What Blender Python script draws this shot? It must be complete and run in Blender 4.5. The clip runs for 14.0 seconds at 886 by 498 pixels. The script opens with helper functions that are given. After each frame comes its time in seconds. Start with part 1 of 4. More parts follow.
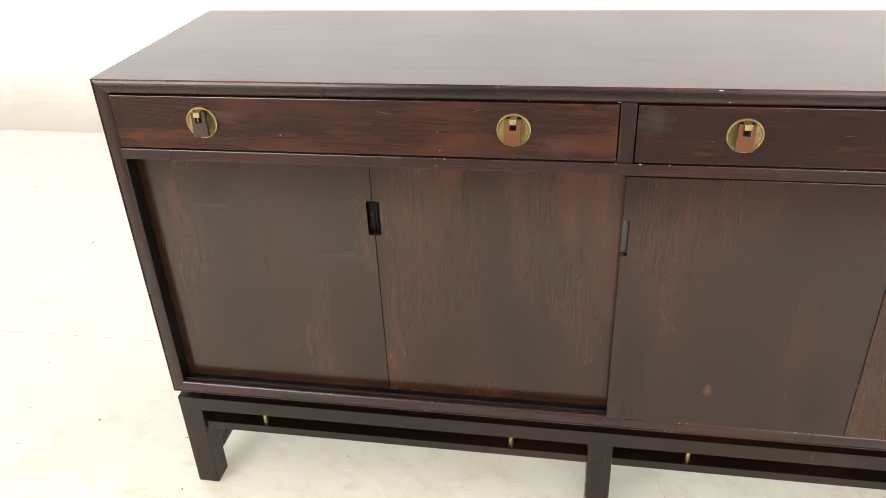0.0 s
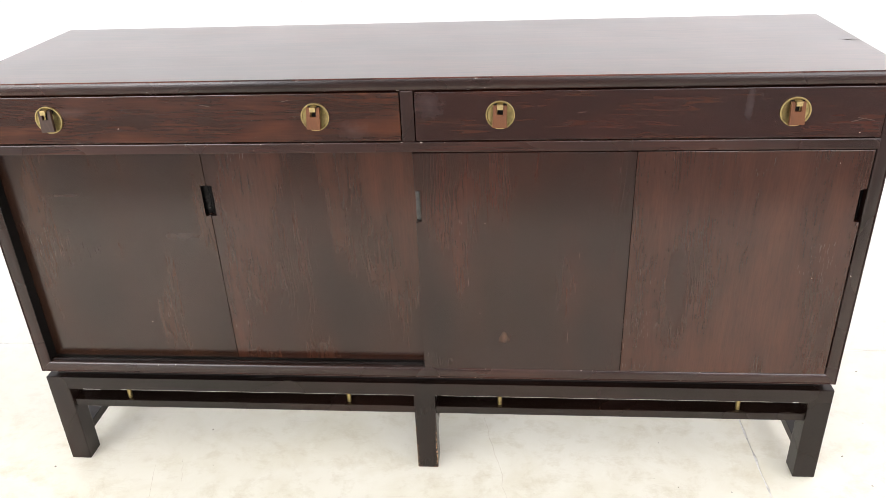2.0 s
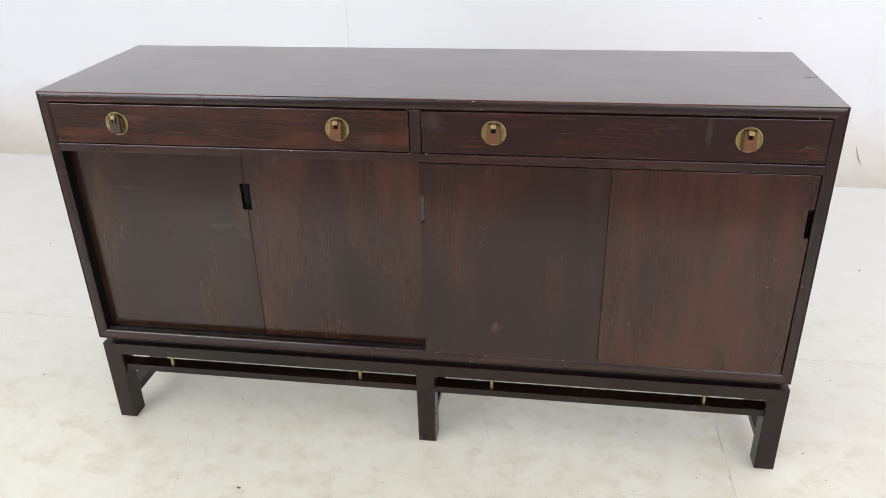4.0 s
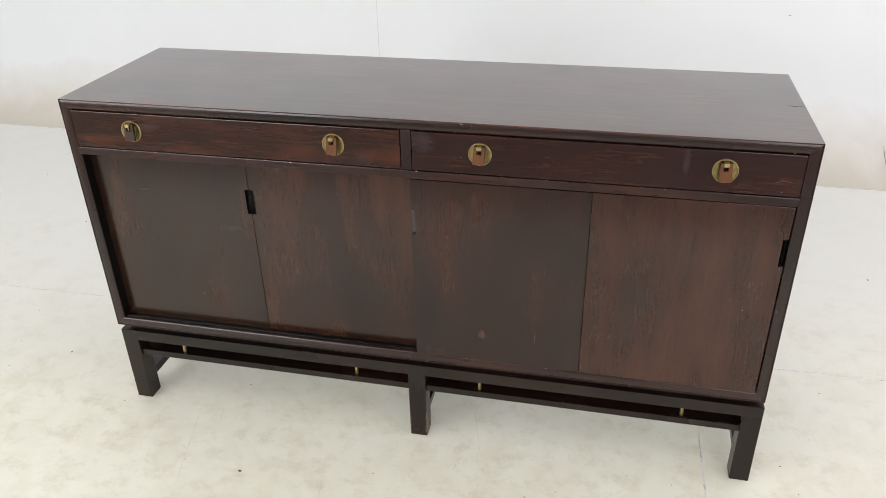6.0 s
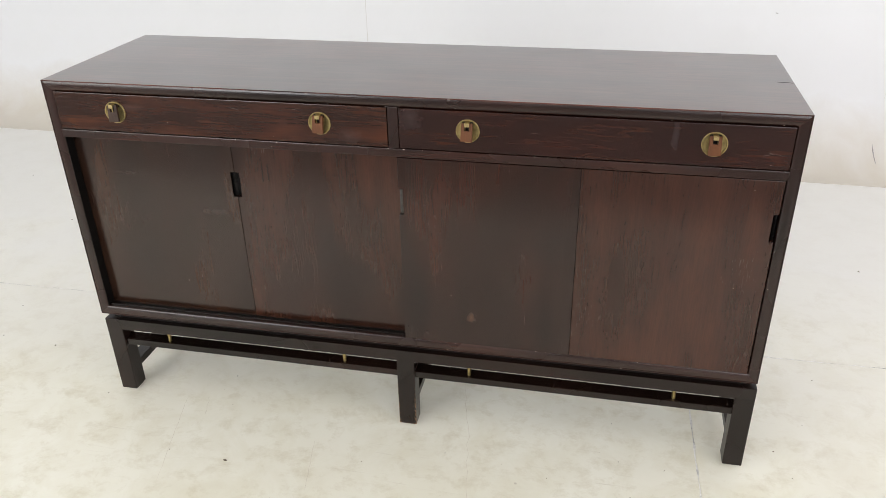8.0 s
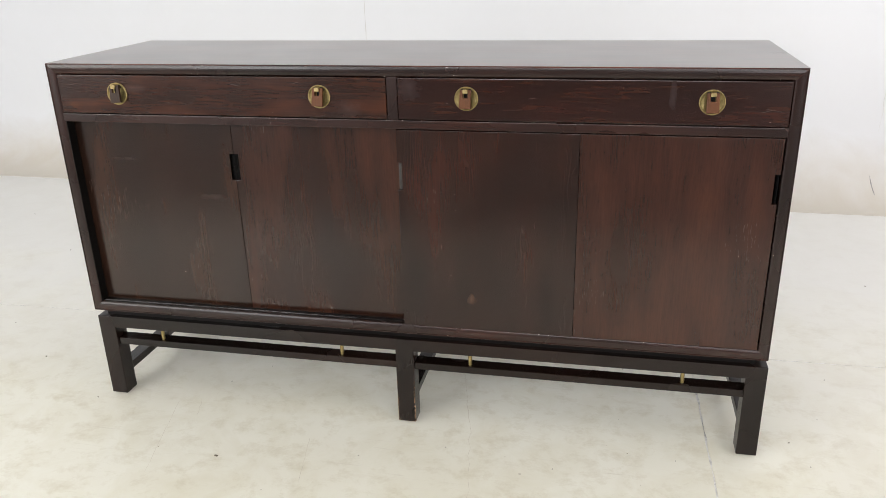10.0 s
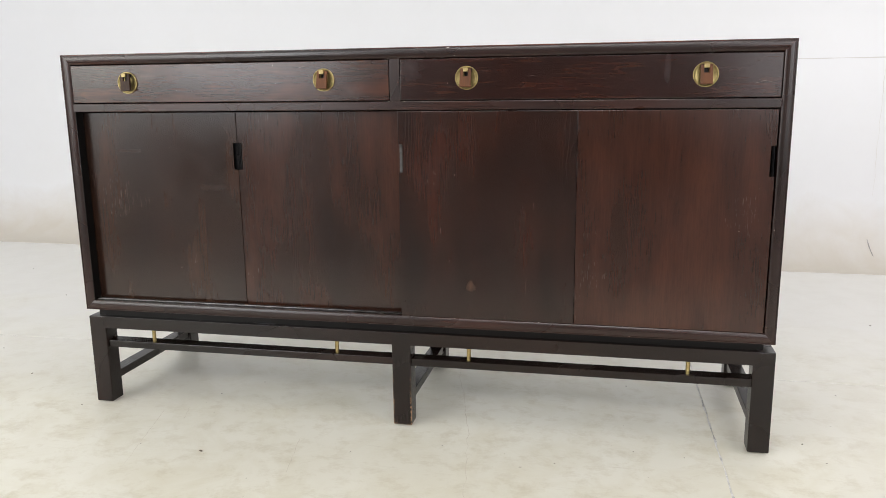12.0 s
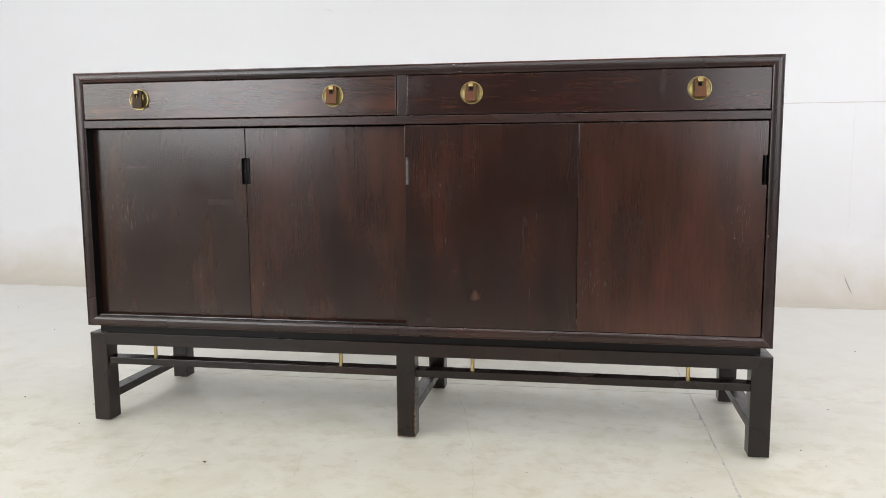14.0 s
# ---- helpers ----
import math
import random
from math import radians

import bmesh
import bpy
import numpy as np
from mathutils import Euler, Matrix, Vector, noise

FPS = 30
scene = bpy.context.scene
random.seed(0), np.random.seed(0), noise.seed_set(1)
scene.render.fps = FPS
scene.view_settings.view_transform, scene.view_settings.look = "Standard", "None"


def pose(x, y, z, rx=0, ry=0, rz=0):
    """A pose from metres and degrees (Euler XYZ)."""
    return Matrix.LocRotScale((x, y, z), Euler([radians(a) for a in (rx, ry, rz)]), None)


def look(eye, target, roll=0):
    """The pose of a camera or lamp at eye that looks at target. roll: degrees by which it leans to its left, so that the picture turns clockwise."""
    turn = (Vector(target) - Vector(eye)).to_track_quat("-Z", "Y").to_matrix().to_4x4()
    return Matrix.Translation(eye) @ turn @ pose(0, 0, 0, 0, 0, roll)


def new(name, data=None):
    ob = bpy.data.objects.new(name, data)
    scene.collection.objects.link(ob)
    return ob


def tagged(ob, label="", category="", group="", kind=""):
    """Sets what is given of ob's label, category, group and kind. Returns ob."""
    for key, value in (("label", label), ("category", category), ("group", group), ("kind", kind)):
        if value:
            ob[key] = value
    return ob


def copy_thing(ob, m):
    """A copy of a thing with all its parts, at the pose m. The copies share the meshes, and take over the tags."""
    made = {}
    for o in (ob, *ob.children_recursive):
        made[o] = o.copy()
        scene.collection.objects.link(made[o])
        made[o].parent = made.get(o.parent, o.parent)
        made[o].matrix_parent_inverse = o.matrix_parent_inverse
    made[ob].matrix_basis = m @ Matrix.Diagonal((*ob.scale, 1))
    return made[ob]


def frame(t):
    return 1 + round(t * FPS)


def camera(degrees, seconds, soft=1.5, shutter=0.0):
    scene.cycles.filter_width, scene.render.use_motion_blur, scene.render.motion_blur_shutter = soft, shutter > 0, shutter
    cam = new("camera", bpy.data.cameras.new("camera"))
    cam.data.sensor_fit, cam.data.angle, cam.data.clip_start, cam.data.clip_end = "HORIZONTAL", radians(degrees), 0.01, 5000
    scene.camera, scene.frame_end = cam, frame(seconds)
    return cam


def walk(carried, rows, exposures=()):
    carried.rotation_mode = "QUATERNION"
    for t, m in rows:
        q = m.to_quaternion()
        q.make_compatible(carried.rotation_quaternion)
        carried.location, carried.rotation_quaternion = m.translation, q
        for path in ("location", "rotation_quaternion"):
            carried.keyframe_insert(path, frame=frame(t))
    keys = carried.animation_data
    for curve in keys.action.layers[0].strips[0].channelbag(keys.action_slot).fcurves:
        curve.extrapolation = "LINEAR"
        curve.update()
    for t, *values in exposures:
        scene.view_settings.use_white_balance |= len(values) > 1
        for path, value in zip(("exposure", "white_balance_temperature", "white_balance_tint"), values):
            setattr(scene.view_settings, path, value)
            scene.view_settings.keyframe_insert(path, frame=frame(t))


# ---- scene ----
cam = camera(59.0, 14.0, soft=0.65)
PATH = [
    (0, (-0.067, -1.103, 1.266), (-0.394, 0.599, 0.268), -2.6),
    (0.5, (0.006, -1.144, 1.262), (-0.285, 0.572, 0.276), -2.7),
    (1, (0.068, -1.187, 1.259), (-0.174, 0.544, 0.287), -2.8),
    (1.5, (0.124, -1.25, 1.259), (-0.072, 0.499, 0.309), -2.7),
    (2, (0.185, -1.326, 1.262), (0.014, 0.438, 0.336), -2.4),
    (2.5, (0.21, -1.392, 1.276), (0.036, 0.384, 0.374), -2.1),
    (3, (0.22, -1.479, 1.293), (0.017, 0.303, 0.407), -1.8),
    (5.5, (0.438, -1.545, 1.447), (0.049, 0.165, 0.487), -1.3),
    (6, (0.441, -1.531, 1.475), (0.042, 0.167, 0.495), -1.3),
    (6.5, (0.439, -1.524, 1.479), (0.044, 0.169, 0.49), -1.2),
    (7, (0.442, -1.523, 1.469), (0.052, 0.171, 0.479), -1.1),
    (7.5, (0.448, -1.531, 1.436), (0.063, 0.173, 0.463), -1.1),
    (8, (0.452, -1.551, 1.392), (0.07, 0.171, 0.45), -1.2),
    (8.5, (0.456, -1.574, 1.34), (0.073, 0.169, 0.436), -1.4),
    (9, (0.46, -1.595, 1.293), (0.075, 0.168, 0.431), -1.6),
    (11.5, (0.481, -1.703, 0.874), (0.064, 0.195, 0.401), -0.9),
    (12, (0.483, -1.723, 0.811), (0.068, 0.191, 0.408), -0.7),
    (12.5, (0.485, -1.744, 0.746), (0.072, 0.184, 0.411), -0.5),
    (13, (0.484, -1.76, 0.704), (0.082, 0.178, 0.418), -0.4),
    (13.5, (0.47, -1.776, 0.695), (0.089, 0.171, 0.435), -0.4),
    (14, (0.423, -1.8, 0.693), (0.07, 0.154, 0.453), -0.4),
]
# stops of exposure and white balance along the walk
EXPOSURES = [(0, 0.46, 6950, 13), (1, 0.56, 6900, 13), (1.5, 0.55, 6800, 14), (2.5, 0.35, 6400, 15), (3, 0.18, 6300, 15), (5.5, -0.1, 6500, 11),
             (9, -0.12, 6600, 12), (11.5, -0.15, 6600, 12), (14, -0.19, 6550, 12)]
walk(cam, [(t, look(eye, target, roll)) for t, eye, target, roll in PATH], EXPOSURES)

# ---- world and light ----
world = bpy.data.worlds.new("world")
scene.world = world
world.use_nodes = True
world.node_tree.nodes["Background"].inputs[0].default_value = (0.9, 0.95, 1.0, 1)
world.node_tree.nodes["Background"].inputs[1].default_value = 0.15

ROOM_L, ROOM_R, ROOM_F, ROOM_B, ROOM_H = -3.7, 4.2, -5.0, 2.25, 2.75
COVE = 0.30
LEAN = 1.08  # degrees by which the back wall runs off square


def wall_y(x):
    return ROOM_B - math.tan(radians(LEAN)) * (x + 2.5)


# unseen ceiling fixtures, added to light the room: x, y, length, width, watts
ADDED_FIXTURES = [
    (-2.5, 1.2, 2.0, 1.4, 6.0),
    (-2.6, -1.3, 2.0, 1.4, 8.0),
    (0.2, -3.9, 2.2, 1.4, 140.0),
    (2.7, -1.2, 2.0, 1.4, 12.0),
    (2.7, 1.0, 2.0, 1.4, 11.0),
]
for fx, fy, fl, fw, watts in ADDED_FIXTURES:
    data = bpy.data.lights.new("added_fixture_light", "AREA")
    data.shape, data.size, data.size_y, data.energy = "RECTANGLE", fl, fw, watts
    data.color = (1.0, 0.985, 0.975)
    lamp = new("added_fixture_light", data)
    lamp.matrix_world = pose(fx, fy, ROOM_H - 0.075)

# daylight from unseen windows beside and behind the camera, the right one added as fill: wall, from, to, sill, head,
# watts
UNSEEN_WINDOWS = [
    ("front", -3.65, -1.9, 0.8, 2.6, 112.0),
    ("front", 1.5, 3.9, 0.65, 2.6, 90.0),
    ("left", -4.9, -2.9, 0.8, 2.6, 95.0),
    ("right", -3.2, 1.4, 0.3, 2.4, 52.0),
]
for wall, a, b, z0, z1, watts in UNSEEN_WINDOWS:
    data = bpy.data.lights.new("unseen_window_light", "AREA")
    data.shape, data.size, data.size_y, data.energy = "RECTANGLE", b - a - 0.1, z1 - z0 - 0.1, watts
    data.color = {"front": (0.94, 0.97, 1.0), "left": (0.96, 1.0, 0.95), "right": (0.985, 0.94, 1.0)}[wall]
    lamp = new("unseen_window_light", data)
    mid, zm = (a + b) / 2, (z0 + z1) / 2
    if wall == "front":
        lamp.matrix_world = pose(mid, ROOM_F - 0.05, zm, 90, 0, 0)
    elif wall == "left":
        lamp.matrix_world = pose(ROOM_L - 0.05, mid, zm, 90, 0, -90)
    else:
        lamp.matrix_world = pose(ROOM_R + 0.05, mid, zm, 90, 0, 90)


# ---- materials ----
def node(nt, kind, ins=None, **props):
    n = nt.nodes.new(kind)
    for k, v in props.items():
        if k == "operation":
            n.operation = v
        elif k == "blend_type":
            n.blend_type = v
        elif k == "data_type":
            n.data_type = v
        elif k == "feature":
            n.feature = v
        elif k == "interpolation_type":
            n.interpolation_type = v
    for k, v in (ins or {}).items():
        if isinstance(v, bpy.types.NodeSocket):
            nt.links.new(v, n.inputs[k])
        else:
            n.inputs[k].default_value = v
    return n


def base_material(name):
    m = bpy.data.materials.new(name)
    m.use_nodes = True
    nt = m.node_tree
    return m, nt, nt.nodes["Principled BSDF"]


def math_node(nt, op, a, b=0.0, c=0.0):
    return node(nt, "ShaderNodeMath", {0: a, 1: b, 2: c}, operation=op).outputs[0]


def remap(nt, v, a, b, c=0.0, d=1.0):
    return node(nt, "ShaderNodeMapRange", {0: v, 1: a, 2: b, 3: c, 4: d}).outputs[0]


def mix(nt, f, a, b, blend="MIX"):
    n = node(nt, "ShaderNodeMix", None, data_type="RGBA", blend_type=blend)
    for k, v in ((0, f), (6, a), (7, b)):
        if isinstance(v, bpy.types.NodeSocket):
            nt.links.new(v, n.inputs[k])
        else:
            n.inputs[k].default_value = v
    return n.outputs[2]


def rgb(r, g, b):
    return (r, g, b, 1.0)


def noise_tex(nt, co, scale, detail=3.0, rough=0.55, dist=0.0):
    return node(nt, "ShaderNodeTexNoise", {"Vector": co, "Scale": scale, "Detail": detail, "Roughness": rough, "Distortion": dist}).outputs[0]


def wood(name, grain, dark, mid, light, rough=0.34, streak=0.5, specks=0.5, wear=0.0, pores=1.0, chips=False, spec=0.45, hazes=(), arris=0.0, threads=0.0, coat=0.0, wisps=0.0, thread=210.0, patch=(2.4, 6.0), dashes=0.0, relief=0.012, fibre=0.0, haze=0.13, gentle=0.17):
    """Stained, lacquered veneer with the grain along one axis: figure, streaks, pores, cloudy stain, small pale nicks."""
    m, nt, b = base_material(name)
    co = node(nt, "ShaderNodeTexCoord").outputs["Object"]
    rnd = node(nt, "ShaderNodeObjectInfo").outputs["Random"]
    shift = node(nt, "ShaderNodeCombineXYZ", {0: math_node(nt, "MULTIPLY", rnd, 7.3), 1: math_node(nt, "MULTIPLY", rnd, 3.1), 2: math_node(nt, "MULTIPLY", rnd, 5.7)}).outputs[0]
    moved = node(nt, "ShaderNodeVectorMath", {0: co, 1: shift}, operation="ADD").outputs[0]
    sc = [9.0, 9.0, 9.0]
    sc["xyz".index(grain)] = 1.0
    stretched = node(nt, "ShaderNodeVectorMath", {0: moved, 1: sc}, operation="MULTIPLY").outputs[0]
    figure = noise_tex(nt, stretched, 1.3, 4.0, 0.6, 0.9)
    ways = [1.0, 1.0, 1.0]
    ways["xyz".index(grain)] = 0.12
    across = node(nt, "ShaderNodeVectorMath", {0: moved, 1: ways}, operation="DOT_PRODUCT").outputs["Value"]
    bent = math_node(nt, "ADD", math_node(nt, "MULTIPLY", across, 120.0), math_node(nt, "MULTIPLY", figure, 11.0))
    rings = math_node(nt, "ABSOLUTE", math_node(nt, "SUBTRACT", math_node(nt, "FRACT", bent), 0.5))
    sc2 = [480.0, 480.0, 480.0]
    sc2["xyz".index(grain)] = 20.0
    fine = noise_tex(nt, node(nt, "ShaderNodeVectorMath", {0: moved, 1: sc2}, operation="MULTIPLY").outputs[0], 1.0, 1.0, 0.6)
    sc3 = [30.0, 30.0, 30.0]
    sc3["xyz".index(grain)] = 1.6
    streaks = noise_tex(nt, node(nt, "ShaderNodeVectorMath", {0: moved, 1: sc3}, operation="MULTIPLY").outputs[0], 1.0, 2.0, 0.5)
    sc4 = [patch[1]] * 3
    sc4["xyz".index(grain)] = patch[0]
    cloud = noise_tex(nt, node(nt, "ShaderNodeVectorMath", {0: moved, 1: sc4}, operation="MULTIPLY").outputs[0], 1.0, 2.0, 0.5)
    tone = math_node(nt, "ADD", math_node(nt, "MULTIPLY", remap(nt, streaks, 0.25, 0.75), streak * 0.7), math_node(nt, "MULTIPLY", remap(nt, cloud, 0.5 - gentle, 0.5 + gentle), 0.72))
    col = mix(nt, remap(nt, tone, 0.1, 0.62), rgb(*dark), rgb(*mid))
    col = mix(nt, remap(nt, tone, 0.6, 1.05), col, rgb(*light))
    sc5 = [14.0, 14.0, 14.0]
    sc5["xyz".index(grain)] = 3.0
    broken = remap(nt, noise_tex(nt, node(nt, "ShaderNodeVectorMath", {0: moved, 1: sc5}, operation="MULTIPLY").outputs[0], 1.0, 2.0), 0.35, 0.65)
    if pores > 0.2:
        lines = math_node(nt, "MULTIPLY", math_node(nt, "MULTIPLY", remap(nt, rings, 0.0, 0.26, 1.0, 0.0), broken), 0.3 * pores)
        col = mix(nt, lines, col, rgb(mid[0] * 2.3, mid[1] * 2.6, mid[2] * 2.8))
    pore = remap(nt, fine, 0.5, 0.72)
    if pores > 0.2:
        col = mix(nt, math_node(nt, "MULTIPLY", pore, 0.11 * pores), col, rgb(mid[0] * 2.0, mid[1] * 2.1, mid[2] * 2.2))
        col = mix(nt, math_node(nt, "MULTIPLY", remap(nt, fine, 0.48, 0.3), 0.22 * pores), col, rgb(dark[0] * 0.4, dark[1] * 0.4, dark[2] * 0.4))
    if wisps > 0:
        sc7 = [75.0, 75.0, 75.0]
        sc7["xyz".index(grain)] = 8.0
        wisp = noise_tex(nt, node(nt, "ShaderNodeVectorMath", {0: moved, 1: sc7}, operation="MULTIPLY").outputs[0], 1.0, 4.0, 0.6, 1.6)
        where = remap(nt, noise_tex(nt, node(nt, "ShaderNodeVectorMath", {0: moved, 1: (5.0, 5.0, 16.0)}, operation="MULTIPLY").outputs[0], 1.0, 2.0, 0.5, 0.8), 0.42, 0.62)
        col = mix(nt, math_node(nt, "MULTIPLY", math_node(nt, "MULTIPLY", remap(nt, wisp, 0.5, 0.72), where), wisps), col, rgb(0.2, 0.062, 0.018))
        col = mix(nt, math_node(nt, "MULTIPLY", remap(nt, wisp, 0.48, 0.26), wisps * 0.7), col, rgb(dark[0] * 0.6, dark[1] * 0.6, dark[2] * 0.6))
    if threads > 0:
        sc6 = [thread, thread, thread]
        sc6["xyz".index(grain)] = 3.5
        thin = noise_tex(nt, node(nt, "ShaderNodeVectorMath", {0: moved, 1: sc6}, operation="MULTIPLY").outputs[0], 1.0, 1.5, 0.6, 0.9 if grain == "z" else 0.0)
        col = mix(nt, math_node(nt, "MULTIPLY", remap(nt, thin, 0.48, 0.7), threads), col, rgb(mid[0] * 2.6, mid[1] * 2.4, mid[2] * 2.3))
        col = mix(nt, math_node(nt, "MULTIPLY", remap(nt, thin, 0.46, 0.3), threads), col, rgb(dark[0] * 0.5, dark[1] * 0.5, dark[2] * 0.5))
    if dashes > 0:
        # open pores filled dark, in drifts
        sc8 = [230.0, 230.0, 230.0]
        sc8["xyz".index(grain)] = 17.0
        dash = remap(nt, noise_tex(nt, node(nt, "ShaderNodeVectorMath", {0: moved, 1: sc8}, operation="MULTIPLY").outputs[0], 1.0, 2.0, 0.6), 0.53, 0.68)
        sc9 = [17.0, 17.0, 17.0]
        sc9["xyz".index(grain)] = 2.2
        drifts = remap(nt, noise_tex(nt, node(nt, "ShaderNodeVectorMath", {0: moved, 1: sc9}, operation="MULTIPLY").outputs[0], 1.0, 3.0, 0.6), 0.4, 0.62, 0.15, 1.0)
        col = mix(nt, math_node(nt, "MULTIPLY", math_node(nt, "MULTIPLY", dash, drifts), dashes), col, rgb(dark[0] * 0.3, dark[1] * 0.3, dark[2] * 0.3))
    if fibre > 0:
        sc10 = [290.0, 290.0, 290.0]
        sc10["xyz".index(grain)] = 9.0
        lean = remap(nt, noise_tex(nt, node(nt, "ShaderNodeVectorMath", {0: moved, 1: sc10}, operation="MULTIPLY").outputs[0], 1.0, 3.0, 0.65, 0.4), 0.3, 0.7, 1.0 - fibre, 1.0 + fibre)
        col = mix(nt, 1.0, col, node(nt, "ShaderNodeCombineXYZ", {0: lean, 1: lean, 2: lean}).outputs[0], "MULTIPLY")
    # sparse pale nicks
    vor = node(nt, "ShaderNodeTexVoronoi", {"Vector": moved, "Scale": 26.0, "Randomness": 1.0})
    pick = node(nt, "ShaderNodeSeparateColor", {0: vor.outputs["Color"]}).outputs
    small = math_node(nt, "LESS_THAN", vor.outputs["Distance"], math_node(nt, "MULTIPLY", pick[1], 0.035))
    some = math_node(nt, "LESS_THAN", pick[0], 0.05 * specks)
    col = mix(nt, math_node(nt, "MULTIPLY", math_node(nt, "MULTIPLY", small, some), 0.75), col, rgb(0.5, 0.44, 0.38))
    if wear > 0:
        w = noise_tex(nt, moved, 55.0, 4.0, 0.7)
        geo = node(nt, "ShaderNodeNewGeometry")
        bev = node(nt, "ShaderNodeBevel", {"Radius": 0.0022})
        dot = node(nt, "ShaderNodeVectorMath", {0: bev.outputs[0], 1: geo.outputs["True Normal"]}, operation="DOT_PRODUCT").outputs["Value"]
        edge = remap(nt, dot, 0.985, 0.9, 0.0, 1.0)
        rub = remap(nt, noise_tex(nt, moved, 3.0, 3.0, 0.6), 0.42, 0.6)
        col = mix(nt, math_node(nt, "MULTIPLY", math_node(nt, "MULTIPLY", edge, rub), 0.3 * wear), col, rgb(0.10, 0.032, 0.02))
        col = mix(nt, math_node(nt, "MULTIPLY", math_node(nt, "MULTIPLY", edge, remap(nt, w, 0.64, 0.69)), min(1.0, wear)), col, rgb(0.45, 0.39, 0.34))
    if arris:
        place = node(nt, "ShaderNodeSeparateXYZ", {0: co}).outputs
        on = math_node(nt, "MULTIPLY", math_node(nt, "GREATER_THAN", place[2], arris), math_node(nt, "LESS_THAN", place[1], 0.0022))
        rub2 = remap(nt, noise_tex(nt, moved, 7.0, 4.0, 0.6), 0.36, 0.66, 0.08, 0.8)
        col = mix(nt, math_node(nt, "MULTIPLY", on, rub2), col, rgb(0.13, 0.036, 0.021))
    if chips:
        z = node(nt, "ShaderNodeSeparateXYZ", {0: co}).outputs[2]
        w2 = noise_tex(nt, co, 130.0, 3.0, 0.65)
        low = remap(nt, z, 0.13, 0.03, 0.0, 0.1)
        bev2 = node(nt, "ShaderNodeBevel", {"Radius": 0.006})
        geo2 = node(nt, "ShaderNodeNewGeometry")
        dot2 = node(nt, "ShaderNodeVectorMath", {0: bev2.outputs[0], 1: geo2.outputs["True Normal"]}, operation="DOT_PRODUCT").outputs["Value"]
        e2 = remap(nt, dot2, 0.995, 0.93, 0.0, 0.22)
        hit = remap(nt, math_node(nt, "ADD", math_node(nt, "ADD", w2, low), e2), 0.775, 0.82)
        col = mix(nt, math_node(nt, "MULTIPLY", hit, remap(nt, z, 0.14, 0.12)), col, rgb(0.4, 0.24, 0.14))
    for place, size in hazes:
        away = node(nt, "ShaderNodeVectorMath", {0: co, 1: place}, operation="SUBTRACT").outputs[0]
        away = node(nt, "ShaderNodeVectorMath", {0: away, 1: size}, operation="DIVIDE").outputs[0]
        away = node(nt, "ShaderNodeVectorMath", {0: away}, operation="LENGTH").outputs["Value"]
        rag = math_node(nt, "ADD", away, math_node(nt, "MULTIPLY", noise_tex(nt, co, 38.0, 5.0, 0.7), 2.0))
        col = mix(nt, remap(nt, rag, 0.7, 1.9, haze, 0.0), col, rgb(0.26, 0.23, 0.24))
    nt.links.new(col, b.inputs["Base Color"])
    b.inputs["Specular IOR Level"].default_value = spec
    sheen = noise_tex(nt, moved, 7.0, 1.0, 0.5)
    r = remap(nt, sheen, 0.3, 0.7, rough - 0.025, rough + 0.03)
    b.inputs["Coat Weight"].default_value = coat
    b.inputs["Coat Roughness"].default_value = 0.3
    if pores > 0.2:
        r = math_node(nt, "ADD", r, math_node(nt, "MULTIPLY", pore, 0.02))
        height = math_node(nt, "ADD", math_node(nt, "MULTIPLY", pore, -0.6 * pores), math_node(nt, "MULTIPLY", streaks, 0.4))
        bump = node(nt, "ShaderNodeBump", {"Strength": relief, "Distance": 0.0003, "Height": height})
        nt.links.new(bump.outputs[0], b.inputs["Normal"])
    nt.links.new(r, b.inputs["Roughness"])
    return m


